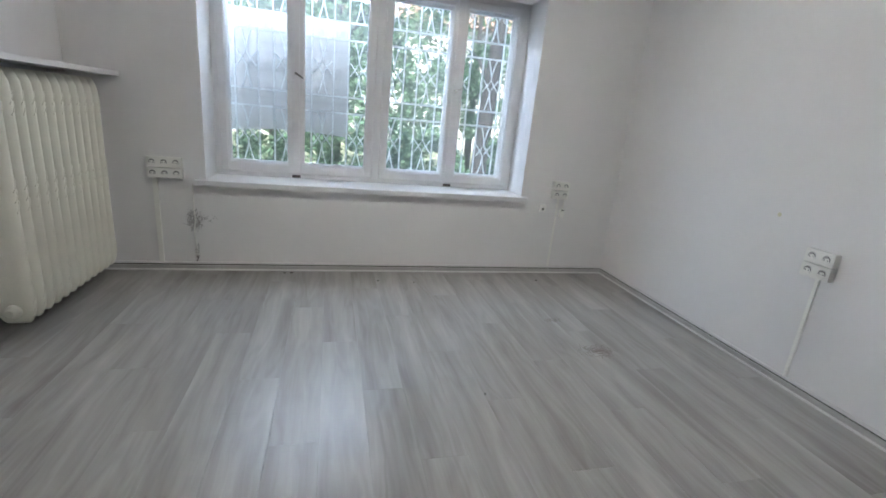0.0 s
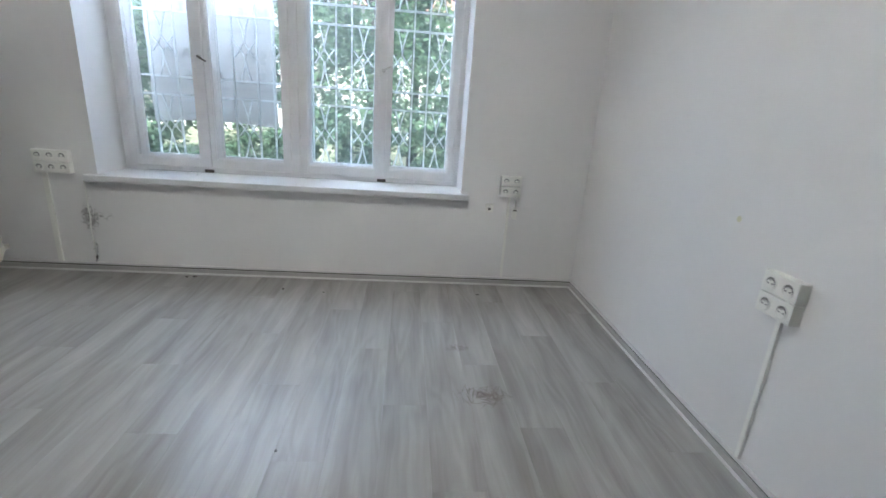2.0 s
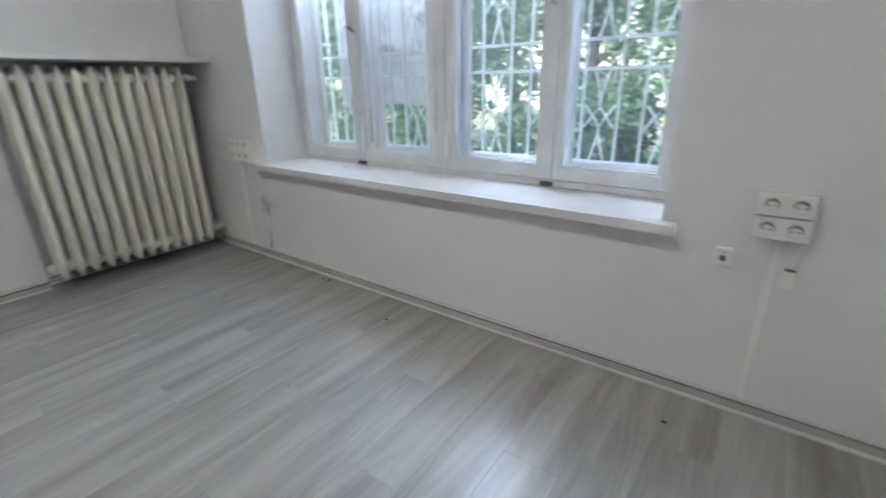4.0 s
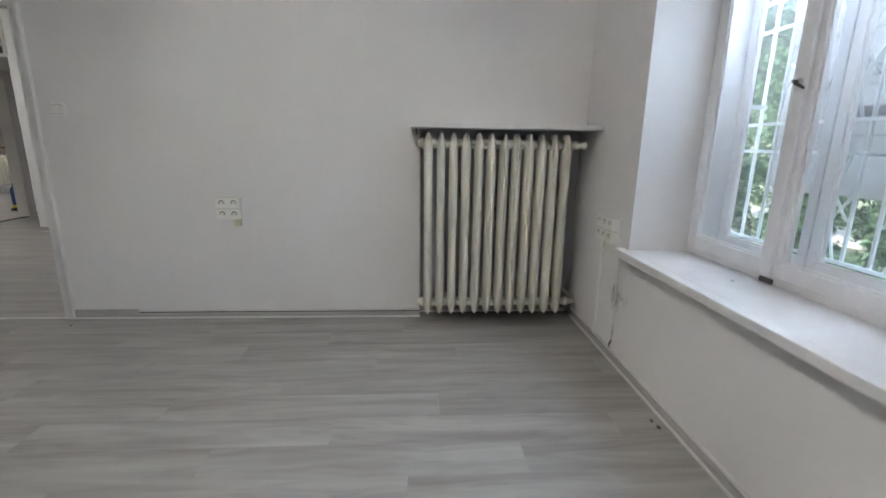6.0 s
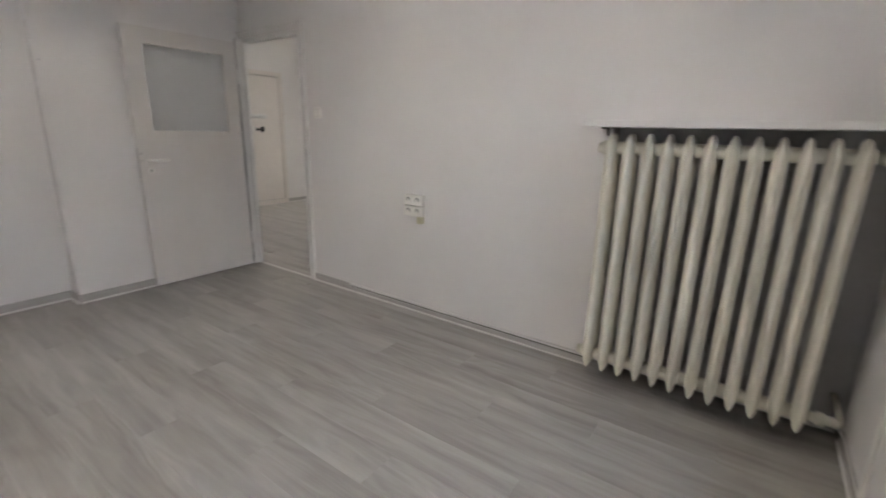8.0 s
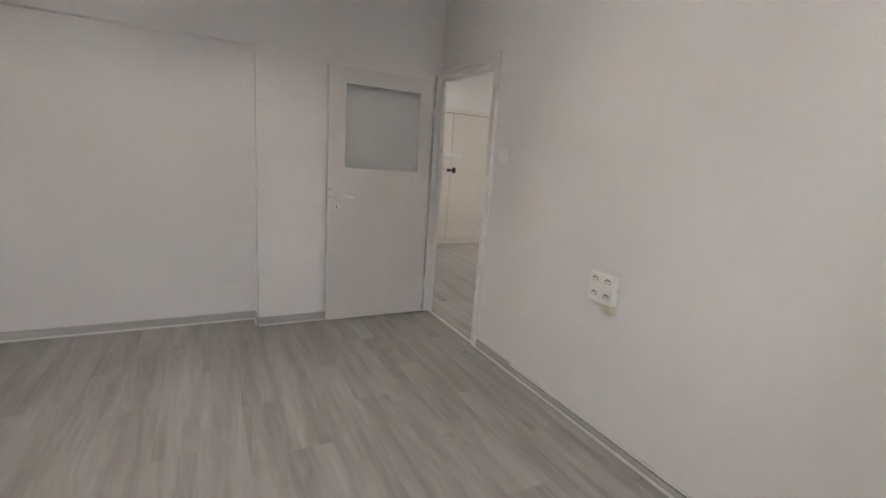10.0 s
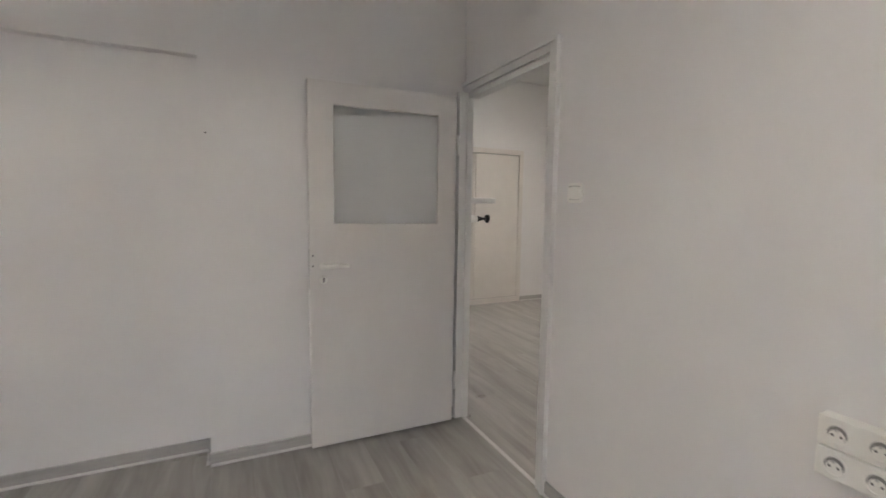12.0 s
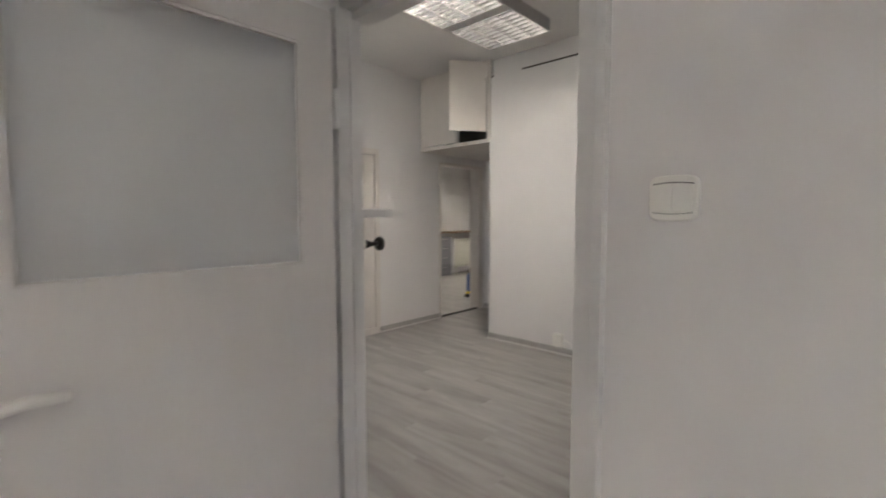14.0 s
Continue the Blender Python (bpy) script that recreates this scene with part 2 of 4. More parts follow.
def lathe(profile, axis="z", sides=20):
    """A turned shape: profile of (radius, height) about the axis."""
    bm = bmesh.new()
    rings = []
    for r, h in profile:
        ring = []
        for k in range(sides):
            c, s = r * math.cos(k * math.tau / sides), r * math.sin(k * math.tau / sides)
            ring.append(bm.verts.new({"z": (c, s, h), "x": (h, c, s), "y": (c, h, s)}[axis]))
        rings.append(ring)
    for a, b in zip(rings, rings[1:]):
        for k in range(sides):
            f = bm.faces.new((a[k], a[(k + 1) % sides], b[(k + 1) % sides], b[k]))
            f.smooth = True
    bm.faces.new(rings[0][::-1]), bm.faces.new(rings[-1])
    return bm


def moved(bm, x=0, y=0, z=0, rz=0.0):
    bmesh.ops.transform(bm, matrix=pose(x, y, z, 0, 0, rz), verts=bm.verts)
    return bm


def thing(name, at, label, category, group="", kind="", rz=0.0):
    """An Empty at a thing's base; its parts are given in its own coordinates."""
    ob = tagged(new(name), label, category, group, kind)
    ob.matrix_basis = pose(*at, 0, 0, rz)
    PLACE[ob] = Vector((0, 0, 0))
    return ob


def part(name, bm, material, parent, label="", world=False):
    if world:
        root = parent
        while root.parent:
            root = root.parent
        bmesh.ops.transform(bm, matrix=root.matrix_basis.inverted(), verts=bm.verts)
    bmesh.ops.recalc_face_normals(bm, faces=bm.faces)
    lo = [min(v.co[i] for v in bm.verts) for i in range(3)]
    hi = [max(v.co[i] for v in bm.verts) for i in range(3)]
    c = Vector([(a + b) / 2 for a, b in zip(lo, hi)])
    bmesh.ops.translate(bm, vec=-c, verts=bm.verts)
    me = bpy.data.meshes.new(name)
    bm.to_mesh(me)
    bm.free()
    me.materials.append(material)
    ob = new(name, me)
    ob.parent = parent
    ob.location = c - PLACE[parent]
    PLACE[ob] = c
    return tagged(ob, label)


def solid(name, bm, material, label, category, kind="structure", group=""):
    """A top-level mesh, in world coordinates."""
    bmesh.ops.recalc_face_normals(bm, faces=bm.faces)
    me = bpy.data.meshes.new(name)
    bm.to_mesh(me)
    bm.free()
    me.materials.append(material)
    ob = new(name, me)
    PLACE[ob] = Vector((0, 0, 0))
    return tagged(ob, label, category, group, kind)


# ---- structure: the room ----
OX0, OX1, OZ0, OZ1 = 0.79, 3.25, 0.645, 2.235
solid("wall_window", boxes(((-0.35, 0, -0.2), (OX0, 0.55, CEIL)), ((OX1, 0, -0.2), (W + 0.25, 0.55, CEIL)),
      ((OX0, 0, -0.2), (OX1, 0.55, OZ0)), ((OX0, 0, OZ1), (OX1, 0.55, CEIL))), M_WALL, "thick white plastered outer wall with a deep window opening", "wall")
solid("wall_right", boxes(((W, -4.9, -0.2), (W + 0.25, 0, CEIL))), M_WALL, "plain white painted plaster wall with faint scuffs", "wall")
NY = -1.140
solid("wall_left", boxes(((-0.30, NY, 1.345), (0, 0, CEIL)), ((-0.30, -1.9, -0.2), (0, NY, CEIL)), ((HALLX, DOOR1, -0.2), (0, -1.9, CEIL)),
      ((HALLX, DOOR0 - 0.004, DOORTOP), (0, DOOR1, CEIL)), ((-0.035, -7.5, -0.2), (0, DOOR0 - 0.004, CEIL))), M_WALL,
      "white plaster wall with a radiator niche and a doorway", "wall")
# niche back wall, a darker grey than the other walls
solid("wall_niche", boxes(((-0.30, NY, -0.2), (-0.10, 0, 1.345))), M_NICHE, "grey back of the radiator niche", "wall")
bm_back = boxes(((0, -4.9, -0.2), (1.45, BACK, CEIL)), 
      ((1.45, -4.9, 2.06), (3.45, BACK, CEIL)), ((3.45, -4.9, -0.2), (W, BACK, CEIL)))
# the recess grows shallower towards its head
wedge = [[bm_back.verts.new((x, y, z)) for y, z in ((-4.9, -0.2), (RECESS, -0.2), (RECESS, 0.07), (BACK - 0.055, 2.06), (-4.9, 2.06))] for x in (1.45, 3.45)]
bm_back.faces.new(wedge[0]), bm_back.faces.new(wedge[1][::-1])
for k in range(5):
    bm_back.faces.new((wedge[0][k], wedge[1][k], wedge[1][(k + 1) % 5], wedge[0][(k + 1) % 5]))
solid("wall_back", bm_back, M_WALL, "white plaster wall with a wide shallow bricked-up recess", "wall")
solid("ceiling", boxes(((-0.35, -4.9, CEIL), (W + 0.25, 0.55, CEIL + 0.2))), M_CEIL, "plain white painted ceiling", "ceiling")

# ---- structure: the hall and the far room ----
solid("wall_hall_west", boxes(((-4.75, -6.26, -0.2), (HW, -2.4, 2.235)), ((-4.75, -6.26, 2.235), (HW - 0.018, -2.4, 2.915)), ((-4.75, -6.26, 2.915), (HW - 0.06, -2.4, CEIL))), M_WALL,
      "white hall wall with a slight ledge above head height", "wall")
solid("wall_hall_north", boxes(((HW, -2.6, -0.2), (HALLX, -2.4, CEIL))), M_WALL, "plain white hall wall", "wall")
solid("wall_hall_south", boxes(((-3.50, HS - 0.15, -0.2), (HALLX, HS, CEIL)), ((-4.42, HS - 0.15, 2.12), (-3.50, HS, CEIL)), ((-8.4, HS - 0.15, -0.2), (-4.42, HS, CEIL))), M_WALL,
      "white hall wall with a doorway to a further room", "wall")
solid("wall_alcove", boxes(((-4.75, HS, -0.2), (-4.50, -6.26, CEIL))), M_WALL, "white end wall of the hall alcove", "wall")
solid("ceiling_hall", boxes(((-4.75, -7.51, CEIL), (-0.35, -2.4, CEIL + 0.2))), M_CEIL, "white painted hall ceiling", "ceiling")
solid("wall_far_south", boxes(((-8.4, -10.7, -0.2), (-2.9, -10.5, CEIL))), M_WALL, "white wall of the further room", "wall")
solid("wall_far_west", boxes(((-8.6, -10.7, -0.2), (-8.4, -7.36, CEIL))), M_WALL, "white wall of the further room", "wall")
solid("wall_far_east", boxes(((-2.9, -10.7, -0.2), (-2.7, -7.51, CEIL))), M_WALL, "white wall of the further room", "wall")
solid("ceiling_far", boxes(((-8.6, -10.7, CEIL), (-2.7, -7.51, CEIL + 0.2))), M_CEIL, "white ceiling of the further room", "ceiling")


# ---- skirting boards ----
def skirting(p, q, side, groove=True):
    """Grey wood-look skirting with a cable groove from p to q; side: the room's side, as a unit step."""
    ob = thing("baseboard", (min(p[0], q[0]), min(p[1], q[1]), 0), "grey wood-look skirting board with a dark cable groove", "skirting board", kind="structure")
    sx, sy = side

    def strip(z0, z1, d0, d1, bevel):
        xs = sorted((p[0] + sx * d0, q[0] + sx * d1)) if sx else sorted((p[0], q[0]))
        ys = sorted((p[1] + sy * d0, q[1] + sy * d1)) if sy else sorted((p[1], q[1]))
        return boxes(((xs[0], ys[0], z0), (xs[1], ys[1], z1)), bevel=bevel)
    if groove:
        part("board", strip(0.004, 0.040, -0.004, 0.014, 0.003), M_BASE, ob, world=True)
        part("groove", strip(0.040, 0.049, -0.004, 0.005, 0.0), M_GAP, ob, "dark open groove", world=True)
        part("cap", strip(0.049, 0.064, -0.004, 0.012, 0.003), M_BASELIGHT, ob, "lighter upper edge", world=True)
    else:
        ob["label"] = "plain grey wood-look skirting board with a pale foot strip"
        part("board", strip(0.004, 0.066, -0.004, 0.014, 0.004), M_BASE, ob, world=True)
    part("foot_strip", strip(0.0, 0.012, 0.012, 0.022, 0.003), M_BASELIGHT, ob, world=True)


skirting((0.0, 0), (W, 0), (0, -1))
skirting((W, 0), (W, -4.46), (-1, 0))
skirting((0, DOOR1 + 0.045), (0, -3.13), (1, 0), False)
skirting((0, -3.13), (0, NY), (1, 0))
skirting((-0.10, NY), (-0.10, -0.02), (1, 0))
skirting((0.04, BACK), (1.45, BACK), (0, 1), False)
skirting((1.45, RECESS), (1.45, BACK), (1, 0), False)
skirting((1.45, RECESS), (3.45, RECESS), (0, 1), False)
skirting((3.45, BACK), (W, BACK), (0, 1), False)
skirting((HW, -2.6), (HW, -6.26), (1, 0), False)
skirting((-3.50, HS), (-2.47, HS), (0, 1), False)
skirting((-4.50, HS), (-4.50, -6.26), (1, 0), False)

# ---- the window: two pairs of double casements in a deep box frame ----
FY = 0.325
win = thing("window_1", (2.02, FY, 0.69), "white painted wooden double casement window with four sashes", "window", kind="structure")
MID, ML, MR = 2.022, 1.387, 2.659
part("window_frame", boxes(((OX0, FY, 0.69), (OX0 + 0.035, 0.52, OZ1)), ((OX1 - 0.035, FY, 0.69), (OX1, 0.52, OZ1)),
     ((OX0 + 0.035, FY, 0.69), (OX1 - 0.035, 0.52, 0.722)), ((OX0 + 0.035, FY, OZ1 - 0.04), (OX1 - 0.035, 0.52, OZ1)), bevel=0.004), M_SASH, win, world=True)
part("mullion", boxes(((MID - 0.03, FY - 0.012, 0.722), (MID + 0.03, 0.52, OZ1 - 0.04)), bevel=0.006), M_SASH, win, world=True)


def sash(x0, x1, y, depth, z0, z1, stile, name):
    s = part(name, boxes(((x0, y, z0), (x0 + stile, y + depth, z1)), ((x1 - stile, y, z0), (x1, y + depth, z1)),
             ((x0 + stile, y, z0), (x1 - stile, y + depth, z0 + 0.062)), ((x0 + stile, y, z1 - 0.055), (x1 - stile, y + depth, z1)), bevel=0.005), M_SASH, win, world=True)
    part("glazing_bead", boxes(((x0 + stile, y + 0.008, z0 + 0.062), (x0 + stile + 0.010, y + 0.02, z1 - 0.055)), ((x1 - stile - 0.010, y + 0.008, z0 + 0.062), (x1 - stile, y + 0.02, z1 - 0.055)),
         ((x0 + stile + 0.010, y + 0.008, z0 + 0.062), (x1 - stile - 0.010, y + 0.02, z0 + 0.072)), bevel=0.002), M_SASH, s, world=True)
    pane = part("pane", boxes(((x0 + stile - 0.004, y + 0.021, z0 + 0.058), (x1 - stile + 0.004, y + 0.025, z1 - 0.051))), M_GLASS, s, "clear glass", world=True)
    pane.visible_shadow = False
    return s


SZ0, SZ1 = 0.726, OZ1 - 0.044
for x0, x1 in ((OX0 + 0.038, ML - 0.003), (ML + 0.003, MID - 0.033), (MID + 0.033, MR - 0.003), (MR + 0.003, OX1 - 0.038)):
    sash(x0, x1, FY - 0.012, 0.042, SZ0, SZ1, 0.052, "inner_sash")
    sash(x0, x1, 0.47, 0.038, SZ0, SZ1, 0.045, "outer_sash")
for x in (ML, MR):
    strip = part("meeting_strip", boxes(((x - 0.027, FY - 0.030, SZ0 + 0.004), (x + 0.027, FY - 0.0125, SZ1 - 0.004)), bevel=0.007), M_SASH, win, world=True)
    part("rosette", moved(lathe([(0.013, 0), (0.013, -0.006), (0.008, -0.012)], "y", 14), x, FY - 0.030, 1.495), M_STEEL, win, world=True)
    tilt = 0.030 if x == ML else -0.030
    part("window_handle", tube(bmesh.new(), [(x, FY - 0.040, 1.495), (x, FY - 0.058, 1.495), (x + 0.02, FY - 0.062, 1.495 - tilt * 0.35), (x + 0.055, FY - 0.058, 1.495 - tilt)],
         [0.006, 0.007, 0.007, 0.005]), M_DARKMETAL if x == ML else M_STEEL, win, "small dark turn handle" if x == ML else "dull steel turn handle", world=True)
    part("bolt", boxes(((x - 0.03, FY - 0.026, 0.694), (x + 0.035, FY - 0.013, 0.716)), bevel=0.003), M_DARKMETAL, win, "dark floor bolt of the sashes", world=True)
for x in (OX0 + 0.045, OX1 - 0.045, MID - 0.036, MID + 0.036):
    for z in (0.93, 1.95):
        part("hinge", tube(bmesh.new(), [(x, FY - 0.016, z), (x, FY - 0.016, z + 0.085)], 0.007), M_SASH, win, world=True)
solid("window_sill", boxes(((0.724, -0.052, 0.650), (3.303, 0.0, 0.690)), ((OX0, 0.0, 0.650), (OX1, FY, 0.690)), bevel=0.006), M_SILL,
      "thick off-white window sill with worn rounded front edge", "window sill")
solid("outer_sill", boxes(((OX0, 0.52, 0.66), (OX1, 0.60, 0.69)), bevel=0.004), M_SASH, "narrow white outer sill", "window sill")

# ---- the iron grille outside ----
grille = thing("window_grille", (2.02, 0.64, 0.78), "white painted wrought iron window grille with crossed scrolls", "window grille")
GZ = (0.775, 1.23, 1.365, 1.82, 1.955, 2.41)
for z in GZ:
    part("crossbar", boxes(((0.70, 0.628, z - 0.008), (3.35, 0.640, z + 0.008)), bevel=0.002), M_GRILLE, grille, world=True)
for k in range(9):
    xc = 0.98 - 0.3 + 0.3 * k
    for x in (xc - 0.09, xc + 0.09):
        if 0.7 < x < 3.36:
            part("bar", boxes(((x - 0.0065, 0.641, 0.775), (x + 0.0065, 0.654, 2.41)), bevel=0.002), M_GRILLE, grille, world=True)
    if 0.72 < xc < 3.3:
        for z0, z1 in ((GZ[0], GZ[1]), (GZ[2], GZ[3]), (GZ[4], GZ[5])):
            for up in (0, 1):
                for s in (-1, 1):
                    pts = []
                    for i in range(9):
                        u = i / 8
                        h = u * 0.62
                        x = 0.040 * (1 - u / 0.62) ** 1.6 if u < 0.62 else -0.075 * ((u - 0.62) / 0.38) ** 1.1
                        zz = z0 + h * (z1 - z0) if up else z1 - h * (z1 - z0)
                        pts.append((xc + s * x, 0.647 + 0.007 * up, zz))
                    part("scroll", tube(bmesh.new(), pts, 0.0062, 6), M_GRILLE, grille, world=True)
for x in (0.80, 2.0, 3.24):
    part("anchor", boxes(((x - 0.01, 0.55, 1.44), (x + 0.01, 0.641, 1.46))), M_GRILLE, grille, world=True)

# ---- the banner hung on the grille ----
banner = thing("banner", (1.32, 0.69, 1.02), "white cloth advertising banner hung on the grille, seen from behind", "banner")
bm = bmesh.new()
NXB, NZB = 30, 26
grid = [[bm.verts.new((0.845 + 0.955 * i / NXB, 0.685 + 0.010 * noise.noise((i * 0.23, j * 0.2, 3)) + 0.004 * math.sin(j * 0.9), 1.02 + 0.03 * math.sin(i / NXB * 3.1) * (1 - j / NZB) + 0.95 * j / NZB))
         for i in range(NXB + 1)] for j in range(NZB + 1)]
for j in range(NZB):
    for i in range(NXB):
        f = bm.faces.new((grid[j][i], grid[j][i + 1], grid[j + 1][i + 1], grid[j + 1][i]))
        f.smooth = True
part("cloth", bm, M_BANNER, banner, world=True)
for z in (1.30, 1.72):
    part("fold", boxes(((0.85, 0.668, z), (1.795, 0.672, z + 0.006))), M_PRINT, banner, "faint fold line", world=True)


def lettering(body, x, z, size):
    cu = bpy.data.curves.new("text", "FONT")
    cu.body, cu.size, cu.align_x = body, size, "CENTER"
    cu.extrude = 0.0005
    tmp = new("tmp", cu)
    me = tmp.to_mesh()
    bm = bmesh.new()
    bm.from_mesh(me)
    tmp.to_mesh_clear()
    bpy.data.objects.remove(tmp)
    # mirrored, as the print is seen from behind
    for v in bm.verts:
        v.co = Vector((x - v.co.x, 0.667 + v.co.z, z + v.co.y))
    part("lettering", bm, M_PRINT, banner, "pale grey mirrored print", world=True)


for char, x, z, size in (("N", 1.72, 1.82, 0.10), ("E", 1.56, 1.82, 0.10), ("T", 1.13, 1.82, 0.10), ("O", 0.98, 1.82, 0.10), ("S", 1.71, 1.50, 0.12), ("P", 1.62, 1.50, 0.12),
                      ("E", 1.33, 1.50, 0.12), ("D", 1.24, 1.50, 0.12), ("A", 1.14, 1.50, 0.12), ("M", 1.03, 1.50, 0.12), ("5", 1.70, 1.345, 0.12), ("7", 1.62, 1.345, 0.12), ("2", 1.54, 1.345, 0.12),
                      ("6", 1.14, 1.345, 0.12), ("1", 1.06, 1.345, 0.12), ("1", 1.0, 1.345, 0.12)):
    lettering(char, x, z, size)
for x0, x1 in ((1.28, 1.40),):
    part("print_bar", boxes(((x0, 0.666, 1.36), (x1, 0.668, 1.42))), M_PRINT, banner, world=True)
for x in (0.87, 1.32, 1.78):
    for z in (1.05, 1.945):
        part("eyelet", moved(lathe([(0.010, 0), (0.010, -0.003), (0.006, -0.004)], "y", 10), x, 0.672, z), M_STEEL, banner, world=True)

# ---- the radiator in its niche ----
rad = thing("radiator", (0.09, -0.65, 0), "cream cast iron column radiator with twelve embossed sections", "radiator")
RX0, RX1, RZ0, RZ1 = 0.085, 0.255, 0.100, 1.312
PITCH, RY0 = 0.0815, -1.088


def section_mesh(yc):
    """One flat hollow column: lens-shaped in plan, tapering to a point at head and foot."""
    bm = bmesh.new()
    levels = ((0.0, 0.16, 0.55), (0.012, 0.5, 0.75), (0.05, 0.95, 0.96), (0.10, 1.0, 1.0), (0.5, 0.94, 0.98), (0.90, 1.0, 1.0), (0.95, 0.95, 0.96), (0.988, 0.5, 0.75), (1.0, 0.16, 0.55))
    rings = []
    for u, wide, deep in levels:
        z, ring = RZ0 + u * (RZ1 - RZ0), []
        for k in range(16):
            a = k * math.tau / 16
            c, s = math.cos(a), math.sin(a)
            x = (RX0 + RX1) / 2 + (RX1 - RX0) / 2 * deep * math.copysign(abs(c) ** 0.62, c)
            y = yc + 0.0275 * wide * math.copysign(abs(s) ** 1.15, s)
            ring.append(bm.verts.new((x, y, z)))
        rings.append(ring)
    for a, b in zip(rings, rings[1:]):
        for k in range(16):
            f = bm.faces.new((a[k], a[(k + 1) % 16], b[(k + 1) % 16], b[k]))
            f.smooth = True
    bm.faces.new(rings[0][::-1]), bm.faces.new(rings[-1])
    return bm


for k in range(12):
    sec = part("section", section_mesh(RY0 + k * PITCH), M_RAD, rad, world=True)
    y = RY0 + k * PITCH
    for z in (0.17, 0.21, 0.66, 0.71, 0.76, 1.10, 1.15):
        part("embossing", tube(bmesh.new(), [(RX1 - 0.004, y - 0.012, z), (RX1 + 0.0005, y - 0.004, z + 0.02), (RX1 + 0.0005, y + 0.004, z + 0.045), (RX1 - 0.004, y + 0.010, z + 0.065)], 0.0020, 5), M_RAD, sec, world=True)
for z in (0.175, 1.245):
    part("header_pipe", tube(bmesh.new(), [(0.175, RY0 - 0.01, z), (0.175, RY0 + 11 * PITCH + 0.03, z)], 0.030, 14), M_RAD, rad, world=True)
    part("end_plug", moved(lathe([(0.034, 0.0), (0.034, -0.018), (0.026, -0.022), (0.024, -0.04), (0.016, -0.042)], "y", 12), 0.175, RY0 - 0.024, z), M_RAD, rad, world=True)
part("valve", moved(lathe([(0.020, 0), (0.020, 0.02), (0.027, 0.022), (0.027, 0.045), (0.018, 0.05), (0.018, 0.075), (0.024, 0.078), (0.024, 0.10), (0.012, 0.104)], "y", 12), 0.175, -0.162, 1.245), M_RAD, rad, "painted brass valve", world=True)
part("lower_union", moved(lathe([(0.020, 0), (0.020, 0.025), (0.029, 0.028), (0.029, 0.055), (0.018, 0.06), (0.018, 0.10)], "y", 12), 0.175, -0.162, 0.175), M_RAD, rad, world=True)
part("feed_pipe", tube(bmesh.new(), [(0.175, -0.060, 1.245), (0.10, -0.050, 1.245), (-0.095, -0.050, 1.245)], 0.013), M_RAD, rad, world=True)
part("return_pipe", tube(bmesh.new(), [(0.175, -0.060, 0.175), (0.10, -0.050, 0.175), (-0.095, -0.050, 0.175)], 0.013), M_RAD, rad, world=True)
for y in (-0.95, -0.35):
    part("bracket", boxes(((-0.098, y - 0.012, 0.145), (0.16, y + 0.012, 0.156))), M_RAD, rad, world=True)
shelf = thing("radiator_shelf", (0.05, -0.6, 1.345), "white painted board shelf over the radiator", "shelf")
part("board", boxes(((0.001, -1.203, 1.340), (0.305, -0.003, 1.368)), bevel=0.004), M_TRIM, shelf, world=True)
part("bracket", boxes(((0.001, -1.170, 1.300), (0.012, -1.162, 1.340)), ((0.012, -1.170, 1.332), (0.120, -1.162, 1.340))), M_GAP, shelf, "dark iron bracket", world=True)


# ---- sockets, switch, cable ducts ----
def socket_block(at, rz, cols, rows=2, w=0.074):
    """Surface-mounted sockets in a block; local y points out of the wall."""
    ob = thing("socket_block", at, "block of %s white surface-mounted power sockets" % ("six" if cols == 3 else "four"), "power socket", "wall sockets", rz=rz)
    h, d = 0.072, 0.042
    for j in range(rows):
        z = j * (h + 0.004)
        row = part("socket_body", boxes(((-cols * w / 2, 0, z), (cols * w / 2, d, z + h)), bevel=0.005), M_PLASTIC, ob)
        for i in range(cols):
            x = (i - (cols - 1) / 2) * w
            part("rim", moved(lathe([(0.025, d - 0.001), (0.025, d + 0.003), (0.021, d + 0.003), (0.021, d - 0.0005)], "y", 20), x, 0, z + h / 2), M_PLASTIC, row)
            part("recess", moved(lathe([(0.0195, d - 0.002), (0.0195, d + 0.0012)], "y", 18), x, 0, z + h / 2), M_RECESS, row, "grey disc with the recess shade in its colour")
            part("face", moved(lathe([(0.0165, d), (0.0165, d + 0.0022)], "y", 16), x, 0, z + h / 2 - 0.0055), M_PLASTIC, row)
            part("earth_pin", tube(bmesh.new(), [(x, d, z + h / 2 + 0.010), (x, d + 0.008, z + h / 2 + 0.010)], 0.0028, 6), M_STEEL, row)
            for s in (-1, 1):
                part("hole", tube(bmesh.new(), [(x + s * 0.0085, d, z + h / 2 - 0.003), (x + s * 0.0085, d + 0.0029, z + h / 2 - 0.003)], 0.0032, 6), M_HOLE, row)
    return ob


socket_block((0.537, 0, 0.690), 180, 3)
socket_block((3.600, 0, 0.690), 180, 2)
socket_block((W, -1.855, 0.648), 90, 2)
socket_block((0, -2.433, 0.722), -90, 2, w=0.079)


def duct(a, b, label="narrow white plastic cable duct on the wall"):
    ob = thing("cable_duct", tuple((min(p, q)) for p, q in zip(a, b)), label, "cable duct", "cable ducts")
    part("duct_body", boxes((tuple(min(p, q) for p, q in zip(a, b)), tuple(max(p, q) for p, q in zip(a, b))), bevel=0.003), M_PLASTIC, ob, world=True)


